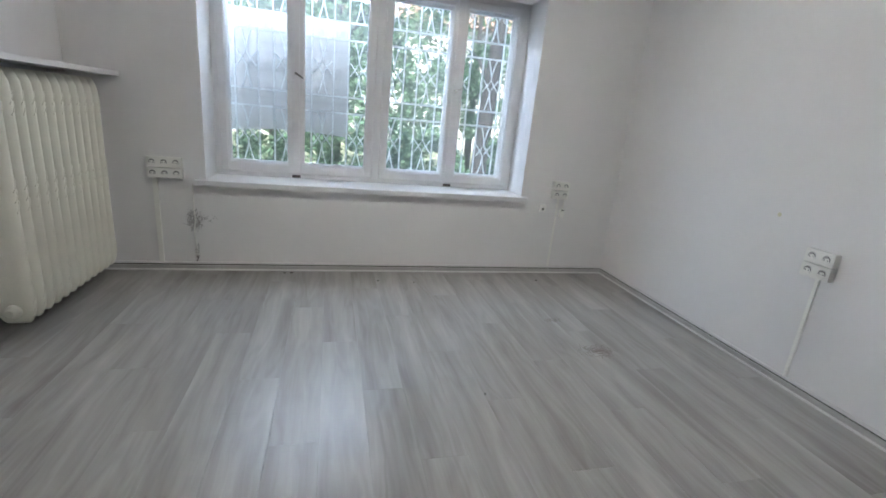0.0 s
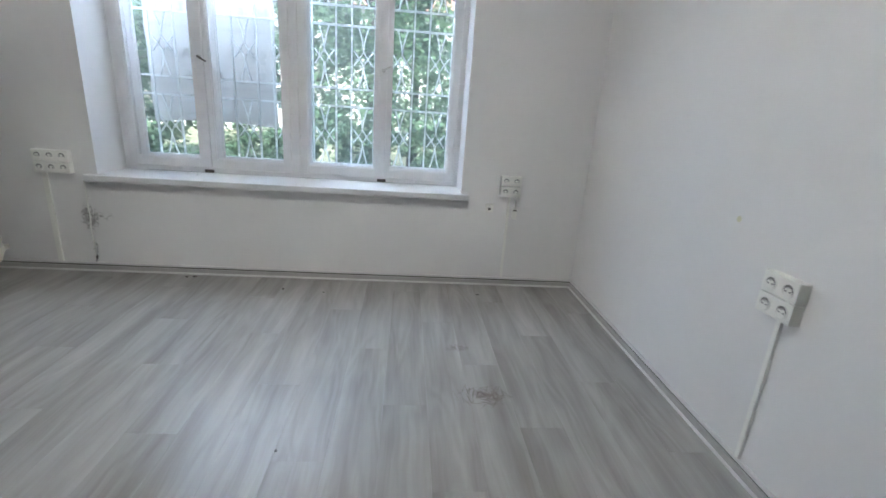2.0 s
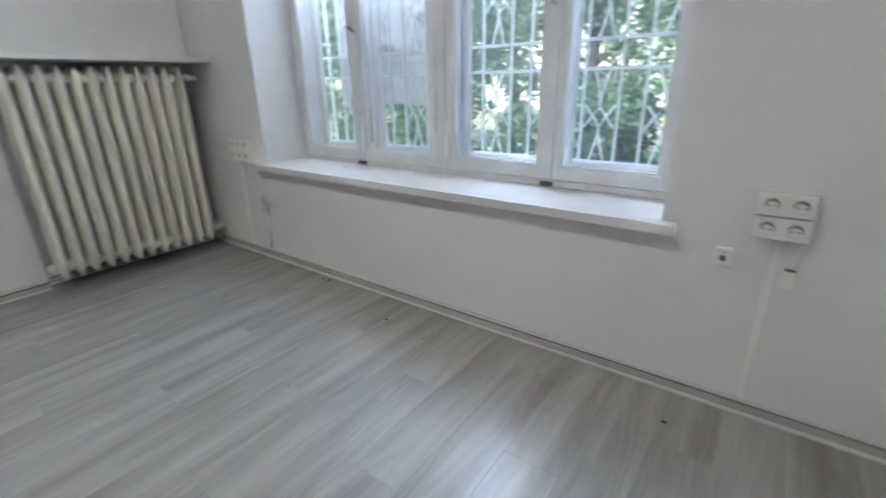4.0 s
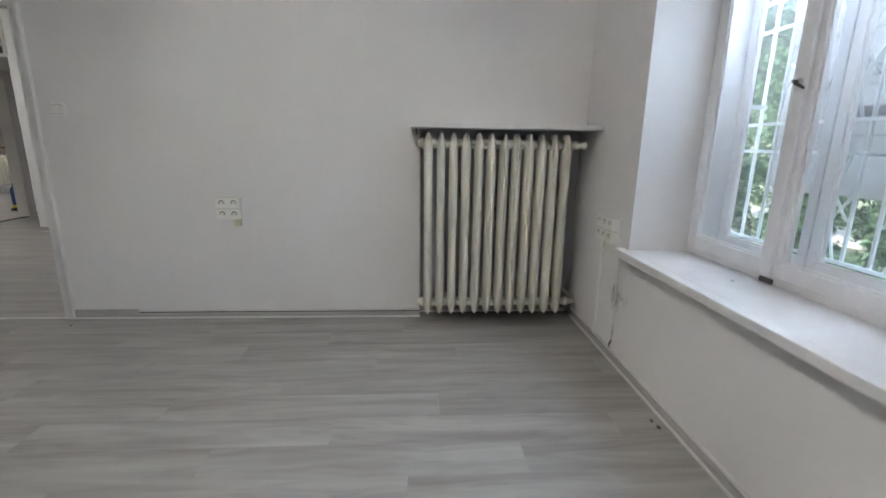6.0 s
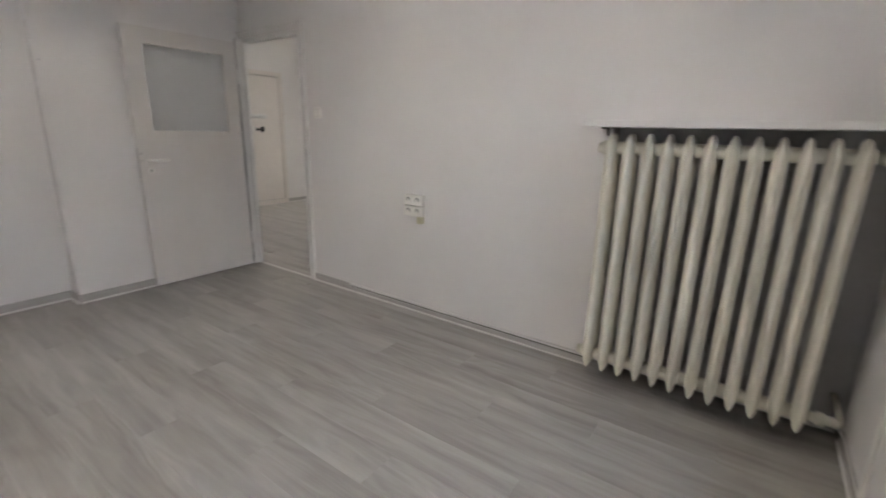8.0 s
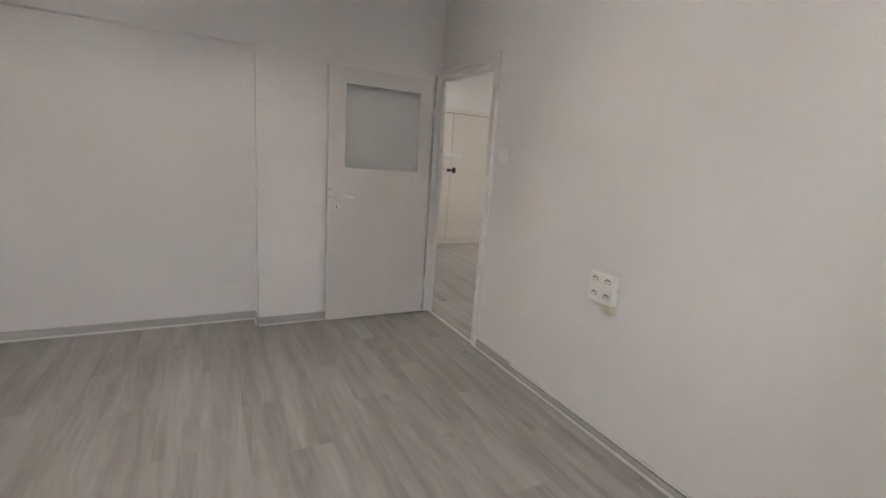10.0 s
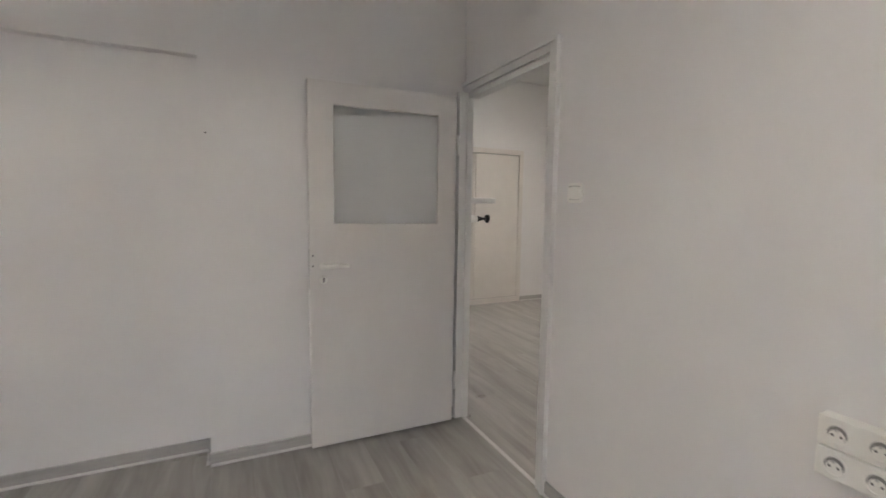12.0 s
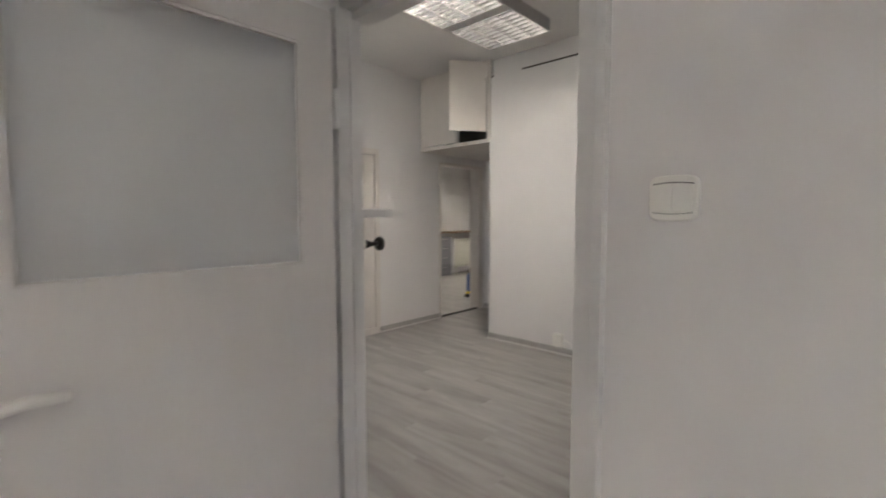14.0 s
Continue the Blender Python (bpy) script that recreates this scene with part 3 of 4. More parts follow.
duct((W - 0.013, -1.872, 0.062), (W, -1.852, 0.648))
duct((0.447, -0.013, 0.062), (0.480, 0, 0.690))
duct((3.594, -0.006, 0.062), (3.614, 0, 0.690), "flat cable duct painted over in wall white")


def little_box(name, lo, hi, material, label, category):
    ob = thing(name, lo, label, category)
    part("housing", boxes((lo, hi), bevel=0.003), material, ob, world=True)
    return ob


ph = little_box("phone_socket", (3.435, -0.022, 0.570), (3.490, 0, 0.628), M_PLASTIC, "small white surface-mounted telephone socket", "phone socket")
part("jack", boxes(((3.452, -0.0245, 0.585), (3.472, -0.0225, 0.603))), M_HOLE, ph, world=True)
part("screw", moved(lathe([(0.004, 0), (0.004, -0.002)], "y", 8), 3.462, -0.022, 0.615), M_STEEL, ph, world=True)
jb = little_box("junction_box", (3.632, -0.026, 0.525), (3.668, 0, 0.600), M_PLASTIC, "small white junction box below the sockets", "junction box")
part("dark_slot", boxes(((3.636, -0.0285, 0.588), (3.664, -0.0262, 0.597))), M_HOLE, jb, world=True)
part("cable", tube(bmesh.new(), [(3.650, -0.012, 0.60), (3.654, -0.016, 0.64), (3.650, -0.012, 0.691)], 0.004), M_PLASTIC, jb, world=True)
jb2 = little_box("junction_box", (0, -2.405, 0.672), (0.030, -2.362, 0.722), M_OLDPLASTIC, "small yellowed plastic junction box below the sockets", "junction box")
part("lid", boxes(((0.030, -2.402, 0.676), (0.034, -2.365, 0.705)), bevel=0.002), M_OLDPLASTIC, jb2, world=True)

sw = thing("light_switch", (0, -3.44, 1.378), "white two-gang rocker light switch with curved frame", "light switch", rz=-90)


def cushion(w, h, levels, bulge, n=40):
    """A rounded pad on the wall; levels of (share of size, height), top and bottom edges bowed by bulge."""
    bm = bmesh.new()
    rings = []
    for share, out in levels:
        ring = []
        for k in range(n):
            c, q = math.cos(k * math.tau / n), math.sin(k * math.tau / n)
            x = w / 2 * math.copysign(abs(c) ** 0.32, c)
            z = h / 2 * math.copysign(abs(q) ** 0.32, q) + math.copysign(bulge * (1 - (2 * x / w) ** 2), q)
            ring.append(bm.verts.new((x * share, out, z * share)))
        rings.append(ring)
    for a, b in zip(rings, rings[1:]):
        for k in range(n):
            bm.faces.new((a[k], a[(k + 1) % n], b[(k + 1) % n], b[k])).smooth = True
    bm.faces.new(rings[0][::-1]), bm.faces.new(rings[-1])
    return moved(bm, 0, 0, 0.041)


part("switch_frame", cushion(0.084, 0.078, ((1.0, 0.0), (1.0, 0.006), (0.975, 0.0095), (0.93, 0.0115)), 0.003), M_PLASTIC, sw)
for side in (-1, 1):
    part("rocker", moved(boxes(((0.0003 if side > 0 else -0.0335, 0.011, -0.0245), (0.0335 if side > 0 else -0.0003, 0.0145, 0.0245)), bevel=0.0015), 0, 0, 0.041), M_PLASTIC, sw)
for side in (-1, 1):
    bow = [(-0.034 + 0.0085 * k, 0.0118, 0.041 + side * (0.0255 + 0.0028 * (1 - ((k - 4) / 4) ** 2))) for k in range(9)]
    part("shadow_gap", tube(bmesh.new(), bow, 0.0010 if side > 0 else 0.0006, 6), M_HOLE, sw, "dark curved gap along the rockers")

# loose cable, scorch mark and hole below the sill
cab = thing("loose_cable", (0.70, -0.01, 0.06), "thin white cable running down the wall from the sill", "cable")
part("lead", tube(bmesh.new(), [(0.700, -0.008, 0.650), (0.703, -0.008, 0.55), (0.699, -0.008, 0.47), (0.706, -0.010, 0.40), (0.694, -0.009, 0.30), (0.705, -0.012, 0.20), (0.702, -0.010, 0.10)], 0.0035, 6), M_PLASTIC, cab, world=True)
part("stub", tube(bmesh.new(), [(0.702, -0.004, 0.12), (0.712, -0.018, 0.095), (0.700, -0.012, 0.075)], 0.006, 6), M_DARKMETAL, cab, "dark bare wire end", world=True)


def blot(name, at, normal, rx, ry, seed, material, label, category, arms=26):
    """An uneven patch of dirt made of many small smears."""
    rnd = random.Random(seed)
    bm = bmesh.new()
    for k in range(arms):
        a, d = rnd.uniform(0, math.tau), rnd.random() ** 0.7
        cx, cy = d * rx * math.cos(a), d * ry * math.sin(a)
        l, wd, t = rnd.uniform(0.3, 0.8) * min(rx, ry), rnd.uniform(0.0006, 0.0022) * (1.7 - d), a + 1.57 + rnd.gauss(0, 0.7)
        pts = []
        for i in range(8):
            b = i * math.tau / 8
            u, v = l * math.cos(b) * rnd.uniform(0.7, 1), wd * math.sin(b) * rnd.uniform(0.6, 1.2)
            pts.append((cx + u * math.cos(t) - v * math.sin(t), cy + u * math.sin(t) + v * math.cos(t)))
        lift = 0.0008 + 0.0001 * k
        vs = [bm.verts.new((at[0] + p, at[1] - lift, at[2] + q) if normal == "y" else (at[0] + p, at[1] + q, at[2] + lift)) for p, q in pts]
        bm.faces.new(vs)
    return solid(name, bm, material, label, category, kind="stuff")


blot("scorch_mark", (0.70, 0.0, 0.385), "y", 0.055, 0.085, 4, M_STAIN, "grey sooty smear on the wall below the sill", "stain", arms=90)
blot("scorch_mark", (0.705, 0.0, 0.15), "y", 0.018, 0.09, 5, M_STAIN, "thin dark streak on the wall above the skirting", "stain", arms=40)
blot("scorch_mark", (0.79, 0.0, 0.40), "y", 0.06, 0.03, 6, M_STAIN, "faint grey scratches on the wall", "stain", arms=16)
blot("floor_scuff", (3.25, -1.42, 0.0), "z", 0.13, 0.07, 7, M_FLOORMARK, "brownish worn scuff on the laminate", "stain", arms=110)
blot("floor_scuff", (3.17, -0.98, 0.0), "z", 0.07, 0.035, 8, M_FLOORMARK, "small worn scuff on the laminate", "stain", arms=40)
blot("floor_scuff", (-0.27, -4.64, 0.0), "z", 0.05, 0.03, 9, M_FLOORMARK, "small brown stain on the hall floor by the door", "stain", arms=40)
blot("sill_mark", (1.356, 0.184, 0.690), "z", 0.012, 0.008, 10, M_GAP, "small dark chip in the window sill paint", "stain", arms=12)
for i, (x, y) in enumerate(((2.416, -1.767), (1.33, -0.07), (2.04, -0.234), (2.32, -0.268), (0.137, -3.507), (1.38, -0.063), (-0.045, -4.405), (3.4, -0.22))):
    bm = bmesh.new()
    bmesh.ops.create_icosphere(bm, subdivisions=1, radius=0.006 + 0.002 * (i % 3))
    for v in bm.verts:
        v.co = Vector((v.co.x * (1.6 if i % 2 else 1), v.co.y, max(-0.002, v.co.z * 0.5))) * (1 + 0.3 * noise.noise(v.co * 300))
    solid("debris_crumb", moved(bm, x, y, 0.003), M_GAP, "small dark crumb lying on the laminate floor", "debris", kind="", group="crumbs on the floor")

chip = thing("wall_mark", (W, -1.547, 0.921), "small yellowish filler spot on the white wall", "stain")
part("spot", moved(lathe([(0.013, 0), (0.010, -0.0015)], "x", 9), W, -1.547, 0.921), M_OLDPLASTIC, chip, world=True)
nail = thing("nail", (1.40, BACK, 1.70), "small dark nail in the white wall", "nail")
part("shank", moved(lathe([(0.002, 0), (0.002, 0.010), (0.004, 0.011), (0.004, 0.013)], "y", 8), 1.425, BACK, 1.697), M_DARKMETAL, nail, world=True)
sen = thing("alarm_sensor", (0.13, BACK, 2.615), "small beige alarm sensor high in the room corner", "sensor")
part("case", boxes(((0.10, BACK, 2.617), (0.162, BACK + 0.045, 2.73)), bevel=0.008), M_OLDPLASTIC, sen, world=True)
part("lens", boxes(((0.112, BACK + 0.045, 2.63), (0.150, BACK + 0.049, 2.67)), bevel=0.0015), M_HOLE, sen, world=True)

# ---- the door and its frame ----
fr = thing("door_frame", (0, -4.02, 0), "white painted wooden door frame with moulded casing, chipped at the edge", "door frame", kind="structure")
part("casing", boxes(((0.0, -3.625, 0), (0.018, -3.563, 2.105)), bevel=0.004), M_TRIM, fr, world=True)
part("casing_bead", boxes(((0.018, -3.585, 0), (0.027, -3.563, 2.105)), bevel=0.004), M_TRIM, fr, world=True)
part("head_casing", boxes(((0.0, BACK + 0.002, DOORTOP), (0.018, -3.625, 2.105)), bevel=0.004), M_TRIM, fr, world=True)
part("head_bead", boxes(((0.018, BACK + 0.002, DOORTOP + 0.038), (0.027, -3.585, 2.105)), bevel=0.004), M_TRIM, fr, world=True)
part("hinge_jamb", boxes(((-0.036, DOOR0 - 0.038, 0), (0.058, DOOR0 + 0.002, DOORTOP)), bevel=0.004), M_TRIM, fr, world=True)
part("hinge_stop", boxes(((-0.030, DOOR0 + 0.002, 0), (0.012, DOOR0 + 0.010, DOORTOP - 0.03)), bevel=0.003), M_TRIM, fr, world=True)
part("lock_jamb", boxes(((HALLX - 0.006, DOOR1 - 0.022, 0), (-0.001, DOOR1, DOORTOP)), bevel=0.004), M_TRIM, fr, world=True)
part("lock_stop", boxes(((-0.110, DOOR1 - 0.030, 0), (-0.060, DOOR1 - 0.022, DOORTOP - 0.03)), bevel=0.003), M_TRIM, fr, world=True)
part("head_jamb", boxes(((HALLX - 0.006, DOOR0 + 0.004, DOORTOP - 0.032), (-0.001, DOOR1 - 0.022, DOORTOP)), bevel=0.004), M_TRIM, fr, world=True)
part("threshold_strip", boxes(((-0.014, DOOR0 + 0.004, 0.0), (0.008, DOOR1 - 0.024, 0.005)), bevel=0.0025), M_BASELIGHT, fr, "pale narrow floor strip", world=True)

LX0, LX1, LY0, LY1 = 0.098, 0.952, -4.424, -4.386
GX0, GX1, GZ0, GZ1 = 0.205, 0.828, 1.248, 1.888
dr = thing("door_1", (0.5, -4.405, 0.014), "open white painted door leaf with a frosted glass upper pane", "door", kind="structure")
part("leaf", boxes(((LX0, LY0, 0.016), (LX1, LY1, GZ0)), ((LX0, LY0, GZ1), (LX1, LY1, 2.0)), ((LX0, LY0, GZ0), (GX0, LY1, GZ1)), ((GX1, LY0, GZ0), (LX1, LY1, GZ1))), M_DOOR, dr, world=True)
part("glass_pane", boxes(((GX0 - 0.002, LY1 - 0.020, GZ0 - 0.002), (GX1 + 0.002, LY1 - 0.014, GZ1 + 0.002))), M_FROST, dr, "frosted grey-green glass", world=True).visible_shadow = False
part("glazing_bead", boxes(((GX0, LY1 - 0.014, GZ0), (GX0 + 0.008, LY1 - 0.002, GZ1)), ((GX1 - 0.008, LY1 - 0.014, GZ0), (GX1, LY1 - 0.002, GZ1)),
     ((GX0 + 0.008, LY1 - 0.014, GZ0), (GX1 - 0.008, LY1 - 0.002, GZ0 + 0.008)), ((GX0 + 0.008, LY1 - 0.014, GZ1 - 0.008), (GX1 - 0.008, LY1 - 0.002, GZ1)), bevel=0.002), M_DOOR, dr, world=True)
hd = part("door_handle", tube(bmesh.new(), [(0.882, LY1, 1.028), (0.882, LY1 + 0.045, 1.028), (0.868, LY1 + 0.052, 1.029), (0.82, LY1 + 0.052, 1.034), (0.755, LY1 + 0.046, 1.028)], [0.012, 0.012, 0.014, 0.013, 0.010], 10), M_PLASTIC, dr, "white lever handle", world=True)
part("rosette", moved(lathe([(0.020, 0), (0.020, 0.006), (0.014, 0.010)], "y", 16), 0.882, LY1, 1.028), M_PLASTIC, hd, world=True)
esc = part("escutcheon", moved(lathe([(0.022, 0), (0.022, 0.004), (0.018, 0.006)], "y", 18), 0.880, LY1, 0.952), M_PLASTIC, dr, "round keyhole plate", world=True)
part("keyhole", boxes(((0.8765, LY1 + 0.005, 0.938), (0.8835, LY1 + 0.0068, 0.954)), ((0.875, LY1 + 0.005, 0.954), (0.885, LY1 + 0.0069, 0.964))), M_HOLE, esc, world=True)
part("lock_plate", boxes(((LX1, LY0 + 0.008, 0.90), (LX1 + 0.002, LY1 - 0.008, 1.12))), M_STEEL, dr, world=True)
for z in (1.03, 1.085):
    part("screw_hole", moved(lathe([(0.005, 0), (0.005, 0.0012)], "y", 8), 0.936, LY1, z), M_HOLE, dr, world=True)
for z in (0.21, 1.66):
    part("hinge", tube(bmesh.new(), [(0.078, -4.396, z), (0.078, -4.396, z + 0.12)], 0.010, 10), M_TRIM, dr, world=True)
    part("hinge_plate", boxes(((0.058, -4.412, z + 0.01), (0.098, -4.404, z + 0.06))), M_TRIM, dr, world=True)

# ---- the hall ----


def louvre_lamp(at, tube_mat, label):
    """Ceiling lamp with two open aluminium louvre fields; its origin is on the ceiling."""
    ob = thing("ceiling_lamp", at, label, "ceiling lamp", "louvre ceiling lamps")
    L, D, H = 0.63, 0.33, 0.11
    part("housing", boxes(((-L, -D, -0.012), (L, D, 0)), ((-L, -D, -H), (-L + 0.012, D, -0.012)), ((L - 0.012, -D, -H), (L, D, -0.012)),
         ((-L + 0.012, -D, -H), (L - 0.012, -D + 0.012, -0.012)), ((-L + 0.012, D - 0.012, -H), (L - 0.012, D, -0.012))), M_HOUSING, ob)
    part("ballast_cover", boxes(((-0.055, -D + 0.012, -H + 0.004), (0.055, D - 0.012, -0.012)), bevel=0.004), M_HOUSING, ob)
    for s in (-1, 1):
        x0, x1 = (0.056, L - 0.013) if s > 0 else (-L + 0.013, -0.056)
        for j in range(5):
            y = -D + 0.012 + (2 * D - 0.024) * j / 4
            part("louvre_rail", boxes(((x0, y - 0.006, -H), (x1, y + 0.006, -0.064))), M_LOUVRE, ob)
        for i in range(9):
            x = x0 + (x1 - x0) * i / 8
            bm = bmesh.new()
            vs = [bm.verts.new(p) for p in ((x - 0.016, -D + 0.013, -0.064), (x + 0.016, -D + 0.013, -0.064), (x, -D + 0.013, -H + 0.002), (x - 0.016, D - 0.013, -0.064), (x + 0.016, D - 0.013, -0.064), (x, D - 0.013, -H + 0.002))]
            for q in ((0, 1, 2), (5, 4, 3), (0, 3, 4, 1), (1, 4, 5, 2), (2, 5, 3, 0)):
                bm.faces.new([vs[k] for k in q])
            part("louvre_blade", bm, M_LOUVRE, ob)
        for j in range(4):
            y = -D + 0.012 + (2 * D - 0.024) * (j + 0.5) / 4
            part("tube", tube(bmesh.new(), [(x0 + 0.01, y, -0.040), (x1 - 0.01, y, -0.040)], 0.020, 10), tube_mat, ob, "lit fluorescent tube")
    return ob


louvre_lamp((-2.09, -5.60, CEIL), M_HTUBE, "lit fluorescent ceiling lamp with aluminium louvre grid")
bl = thing("ceiling_lamp", (2.25, -1.75, CEIL), "lit twin-tube fluorescent trough lamp on the room ceiling", "ceiling lamp")
part("housing", boxes(((-0.64, -0.16, -0.03), (0.64, 0.16, 0))), M_HOUSING, bl)
for y in (-0.158, 0.146):
    part("reflector_lip", boxes(((-0.64, y, -0.165), (0.64, y + 0.012, -0.03))), M_HOUSING, bl)
for x in (-0.64, 0.628):
    part("end_plate", boxes(((x, -0.146, -0.165), (x + 0.012, 0.146, -0.03))), M_HOUSING, bl)
for y in (-0.075, 0.075):
    part("tube", tube(bmesh.new(), [(-0.59, y, -0.075), (0.59, y, -0.075)], 0.014, 12), M_TUBE, bl, "lit fluorescent tube")
    for x in (-0.60, 0.60):
        part("tube_holder", boxes(((x - 0.01, y - 0.018, -0.095), (x + 0.01, y + 0.018, 0)), bevel=0.003), M_PLASTIC, bl)
# added out of view: this lamp replaces window daylight in the further room
louvre_lamp((-5.8, -9.0, CEIL), M_FAR_FILL, "added unseen lamp in place of daylight in the further room")

cup = thing("wall_cupboard", (-1.7, HS, 0), "cream painted built-in cupboard with two tall doors and a plinth", "cupboard")
part("plinth", boxes(((-2.45, HS, 0), (-0.9, HS + 0.022, 0.075)), bevel=0.003), M_CUP, cup, world=True)
part("surround", boxes(((-2.45, HS, 0.075), (-2.385, HS + 0.03, 2.17)), ((-2.385, HS, 2.10), (-0.9, HS + 0.03, 2.17)), bevel=0.004), M_CUP, cup, world=True)
part("shadow_joint", boxes(((-2.385, HS + 0.0005, 0.0755), (-0.9, HS + 0.004, 2.0995))), M_GAP, cup, "dark joints round the doors", world=True)
for x0, x1 in ((-2.379, -1.684), (-1.676, -0.95)):
    part("cupboard_door", boxes(((x0, HS + 0.005, 0.081), (x1, HS + 0.022, 2.092)), bevel=0.003), M_CUP, cup, world=True)

ub = thing("overhead_cupboard", (HW, -6.8, 2.25), "cream overhead cupboard under the ceiling, one door ajar", "cupboard")
part("carcass", boxes(((-4.49, HS + 0.002, 2.215), (HW, -6.262, 2.255)), ((HW - 0.03, HS + 0.002, 2.255), (HW, HS + 0.05, CEIL - 0.003)), ((HW - 0.03, -6.30, 2.255), (HW, -6.262, CEIL - 0.003)),
     ((HW - 0.03, HS + 0.05, CEIL - 0.045), (HW, -6.30, CEIL - 0.003)), ((HW - 0.03, -6.765, 2.255), (HW, -6.735, CEIL - 0.045))), M_CUP, ub, world=True)
# near-black sheet paints the shade inside the cupboard
part("dark_backing", boxes(((HW - 0.5, HS + 0.002, 2.255), (HW - 0.48, -6.262, CEIL - 0.003))), M_GAP, ub, "dark sheet in place of the shaded inside", world=True)
part("closed_door", boxes(((HW, HS + 0.045, 2.262), (HW + 0.018, -6.76, CEIL - 0.04)), bevel=0.003), M_CUP, ub, world=True)
part("open_door", moved(boxes(((0, -0.42, 2.335), (0.018, 0, CEIL - 0.03)), bevel=0.003), HW + 0.004, -6.31, 0, 53), M_CUP, ub, world=True)
# thin solid dark strip at the top of the hall wall panel
solid("trim_ceiling_strip", boxes(((HW - 0.059, -5.85, 2.916), (HW - 0.014, -3.4, 2.932))), M_GAP, "thin dark strip along the top of the hall wall panel", "trim")

hs = little_box("hall_socket", (HW, -5.42, 0.075), (HW + 0.045, -5.32, 0.205), M_PLASTIC, "white surface-mounted socket low on the hall wall", "power socket")
part("cover", boxes(((HW + 0.045, -5.412, 0.13), (HW + 0.052, -5.328, 0.20)), bevel=0.002), M_PLASTIC, hs, world=True)
part("lead", tube(bmesh.new(), [(HW + 0.01, -5.322, 0.15), (HW + 0.012, -5.26, 0.14), (HW + 0.012, -5.20, 0.085), (HW + 0.012, -5.1, 0.068)], 0.004, 6), M_PLASTIC, hs, world=True)

ws = thing("wall_shelf", (-0.035, -4.64, 1.38), "short white wall shelf beside the doorway in the hall", "shelf")
part("board", boxes(((-0.335, -4.95, 1.383), (-0.036, -4.625, 1.420)), bevel=0.004), M_TRIM, ws, world=True)
cb = thing("coat_board", (-0.1, -4.655, 0.19), "narrow white painted upright board beside the doorway in the hall", "board")
part("board", boxes(((-0.160, -4.672, 0.19), (-0.0365, -4.648, 1.312)), bevel=0.004), M_TRIM, cb, world=True)
kb = thing("coat_hook", (-0.035, -4.63, 1.25), "black coat hook with a round knob under the hall shelf", "coat hook")
part("base", moved(lathe([(0.030, 0), (0.030, -0.02), (0.026, -0.10), (0.022, -0.155)], "x", 14), -0.036, -4.632, 1.277), M_PLASTIC, kb, "white turned base", world=True)
part("stem", tube(bmesh.new(), [(-0.19, -4.632, 1.277), (-0.215, -4.632, 1.277), (-0.245, -4.632, 1.277), (-0.268, -4.632, 1.277)], [0.021, 0.015, 0.008, 0.011], 12), M_BLACK, kb, world=True)
part("knob", moved(lathe([(0.012, 0.006), (0.024, 0.004), (0.029, -0.004), (0.029, -0.012), (0.022, -0.018), (0.008, -0.020)], "x", 18), -0.268, -4.632, 1.277), M_BLACK, kb, world=True)

fd = thing("door_frame", (-3.96, HS, 0), "cream painted frame of the doorway to the further room", "door frame", kind="structure")
part("jamb", boxes(((-3.535, HS - 0.16, 0), (-3.50, HS + 0.004, 2.12)), bevel=0.003), M_CUP, fd, world=True)
part("jamb", boxes(((-4.42, HS - 0.16, 0), (-4.345, HS + 0.012, 2.12)), bevel=0.003), M_CUP, fd, world=True)
part("head", boxes(((-4.345, HS - 0.16, 2.085), (-3.535, HS + 0.004, 2.12)), bevel=0.003), M_CUP, fd, world=True)
part("threshold", boxes(((-4.345, HS - 0.06, 0.0), (-3.535, HS, 0.012)), bevel=0.003), M_GAP, fd, "dark threshold strip", world=True)

# the further room
du = thing("drawer_unit", (-6.7, -10.2, 0), "grey chest with four drawers", "drawers")
part("body", boxes(((-6.84, -10.49, 0.02), (-6.30, -10.16, 0.93)), bevel=0.004), M_DRAWER, du, world=True)
for k in range(4):
    d = part("drawer", boxes(((-6.83, -10.159, 0.06 + 0.215 * k), (-6.31, -10.14, 0.255 + 0.215 * k)), bevel=0.004), M_DRAWER, du, world=True)
    part("handle", boxes(((-6.68, -10.139, 0.215 + 0.215 * k), (-6.48, -10.122, 0.228 + 0.215 * k)), bevel=0.002), M_STEEL, d, world=True)
tp = thing("worktop", (-7.1, -10.2, 1.0), "wooden worktop over the chest and radiator", "worktop")
part("board", boxes(((-8.05, -10.495, 1.0), (-6.25, -10.13, 1.035)), bevel=0.004), M_WOOD, tp, world=True)
part("end_panel", boxes(((-8.05, -10.495, 0), (-8.02, -10.14, 1.0))), M_WOOD, tp, world=True)
part("end_panel", boxes(((-6.29, -10.495, 0), (-6.255, -10.14, 1.0))), M_WOOD, tp, world=True)
r2 = thing("radiator", (-7.4, -10.3, 0), "cream ribbed radiator in front of the worktop in the further room", "radiator")
for k in range(9):
    x = -6.92 - 0.068 * k
    bm = bmesh.new()
    tube(bm, [(x, -10.09, 0.20), (x, -10.09, 0.23), (x, -10.09, 0.84), (x, -10.09, 0.87)], [0.012, 0.027, 0.027, 0.012], 10)
    part("section", bm, M_RAD, r2, world=True)
for z in (0.27, 0.80):
    part("header_pipe", tube(bmesh.new(), [(-6.90, -10.09, z), (-7.49, -10.09, z)], 0.02, 8), M_RAD, r2, world=True)
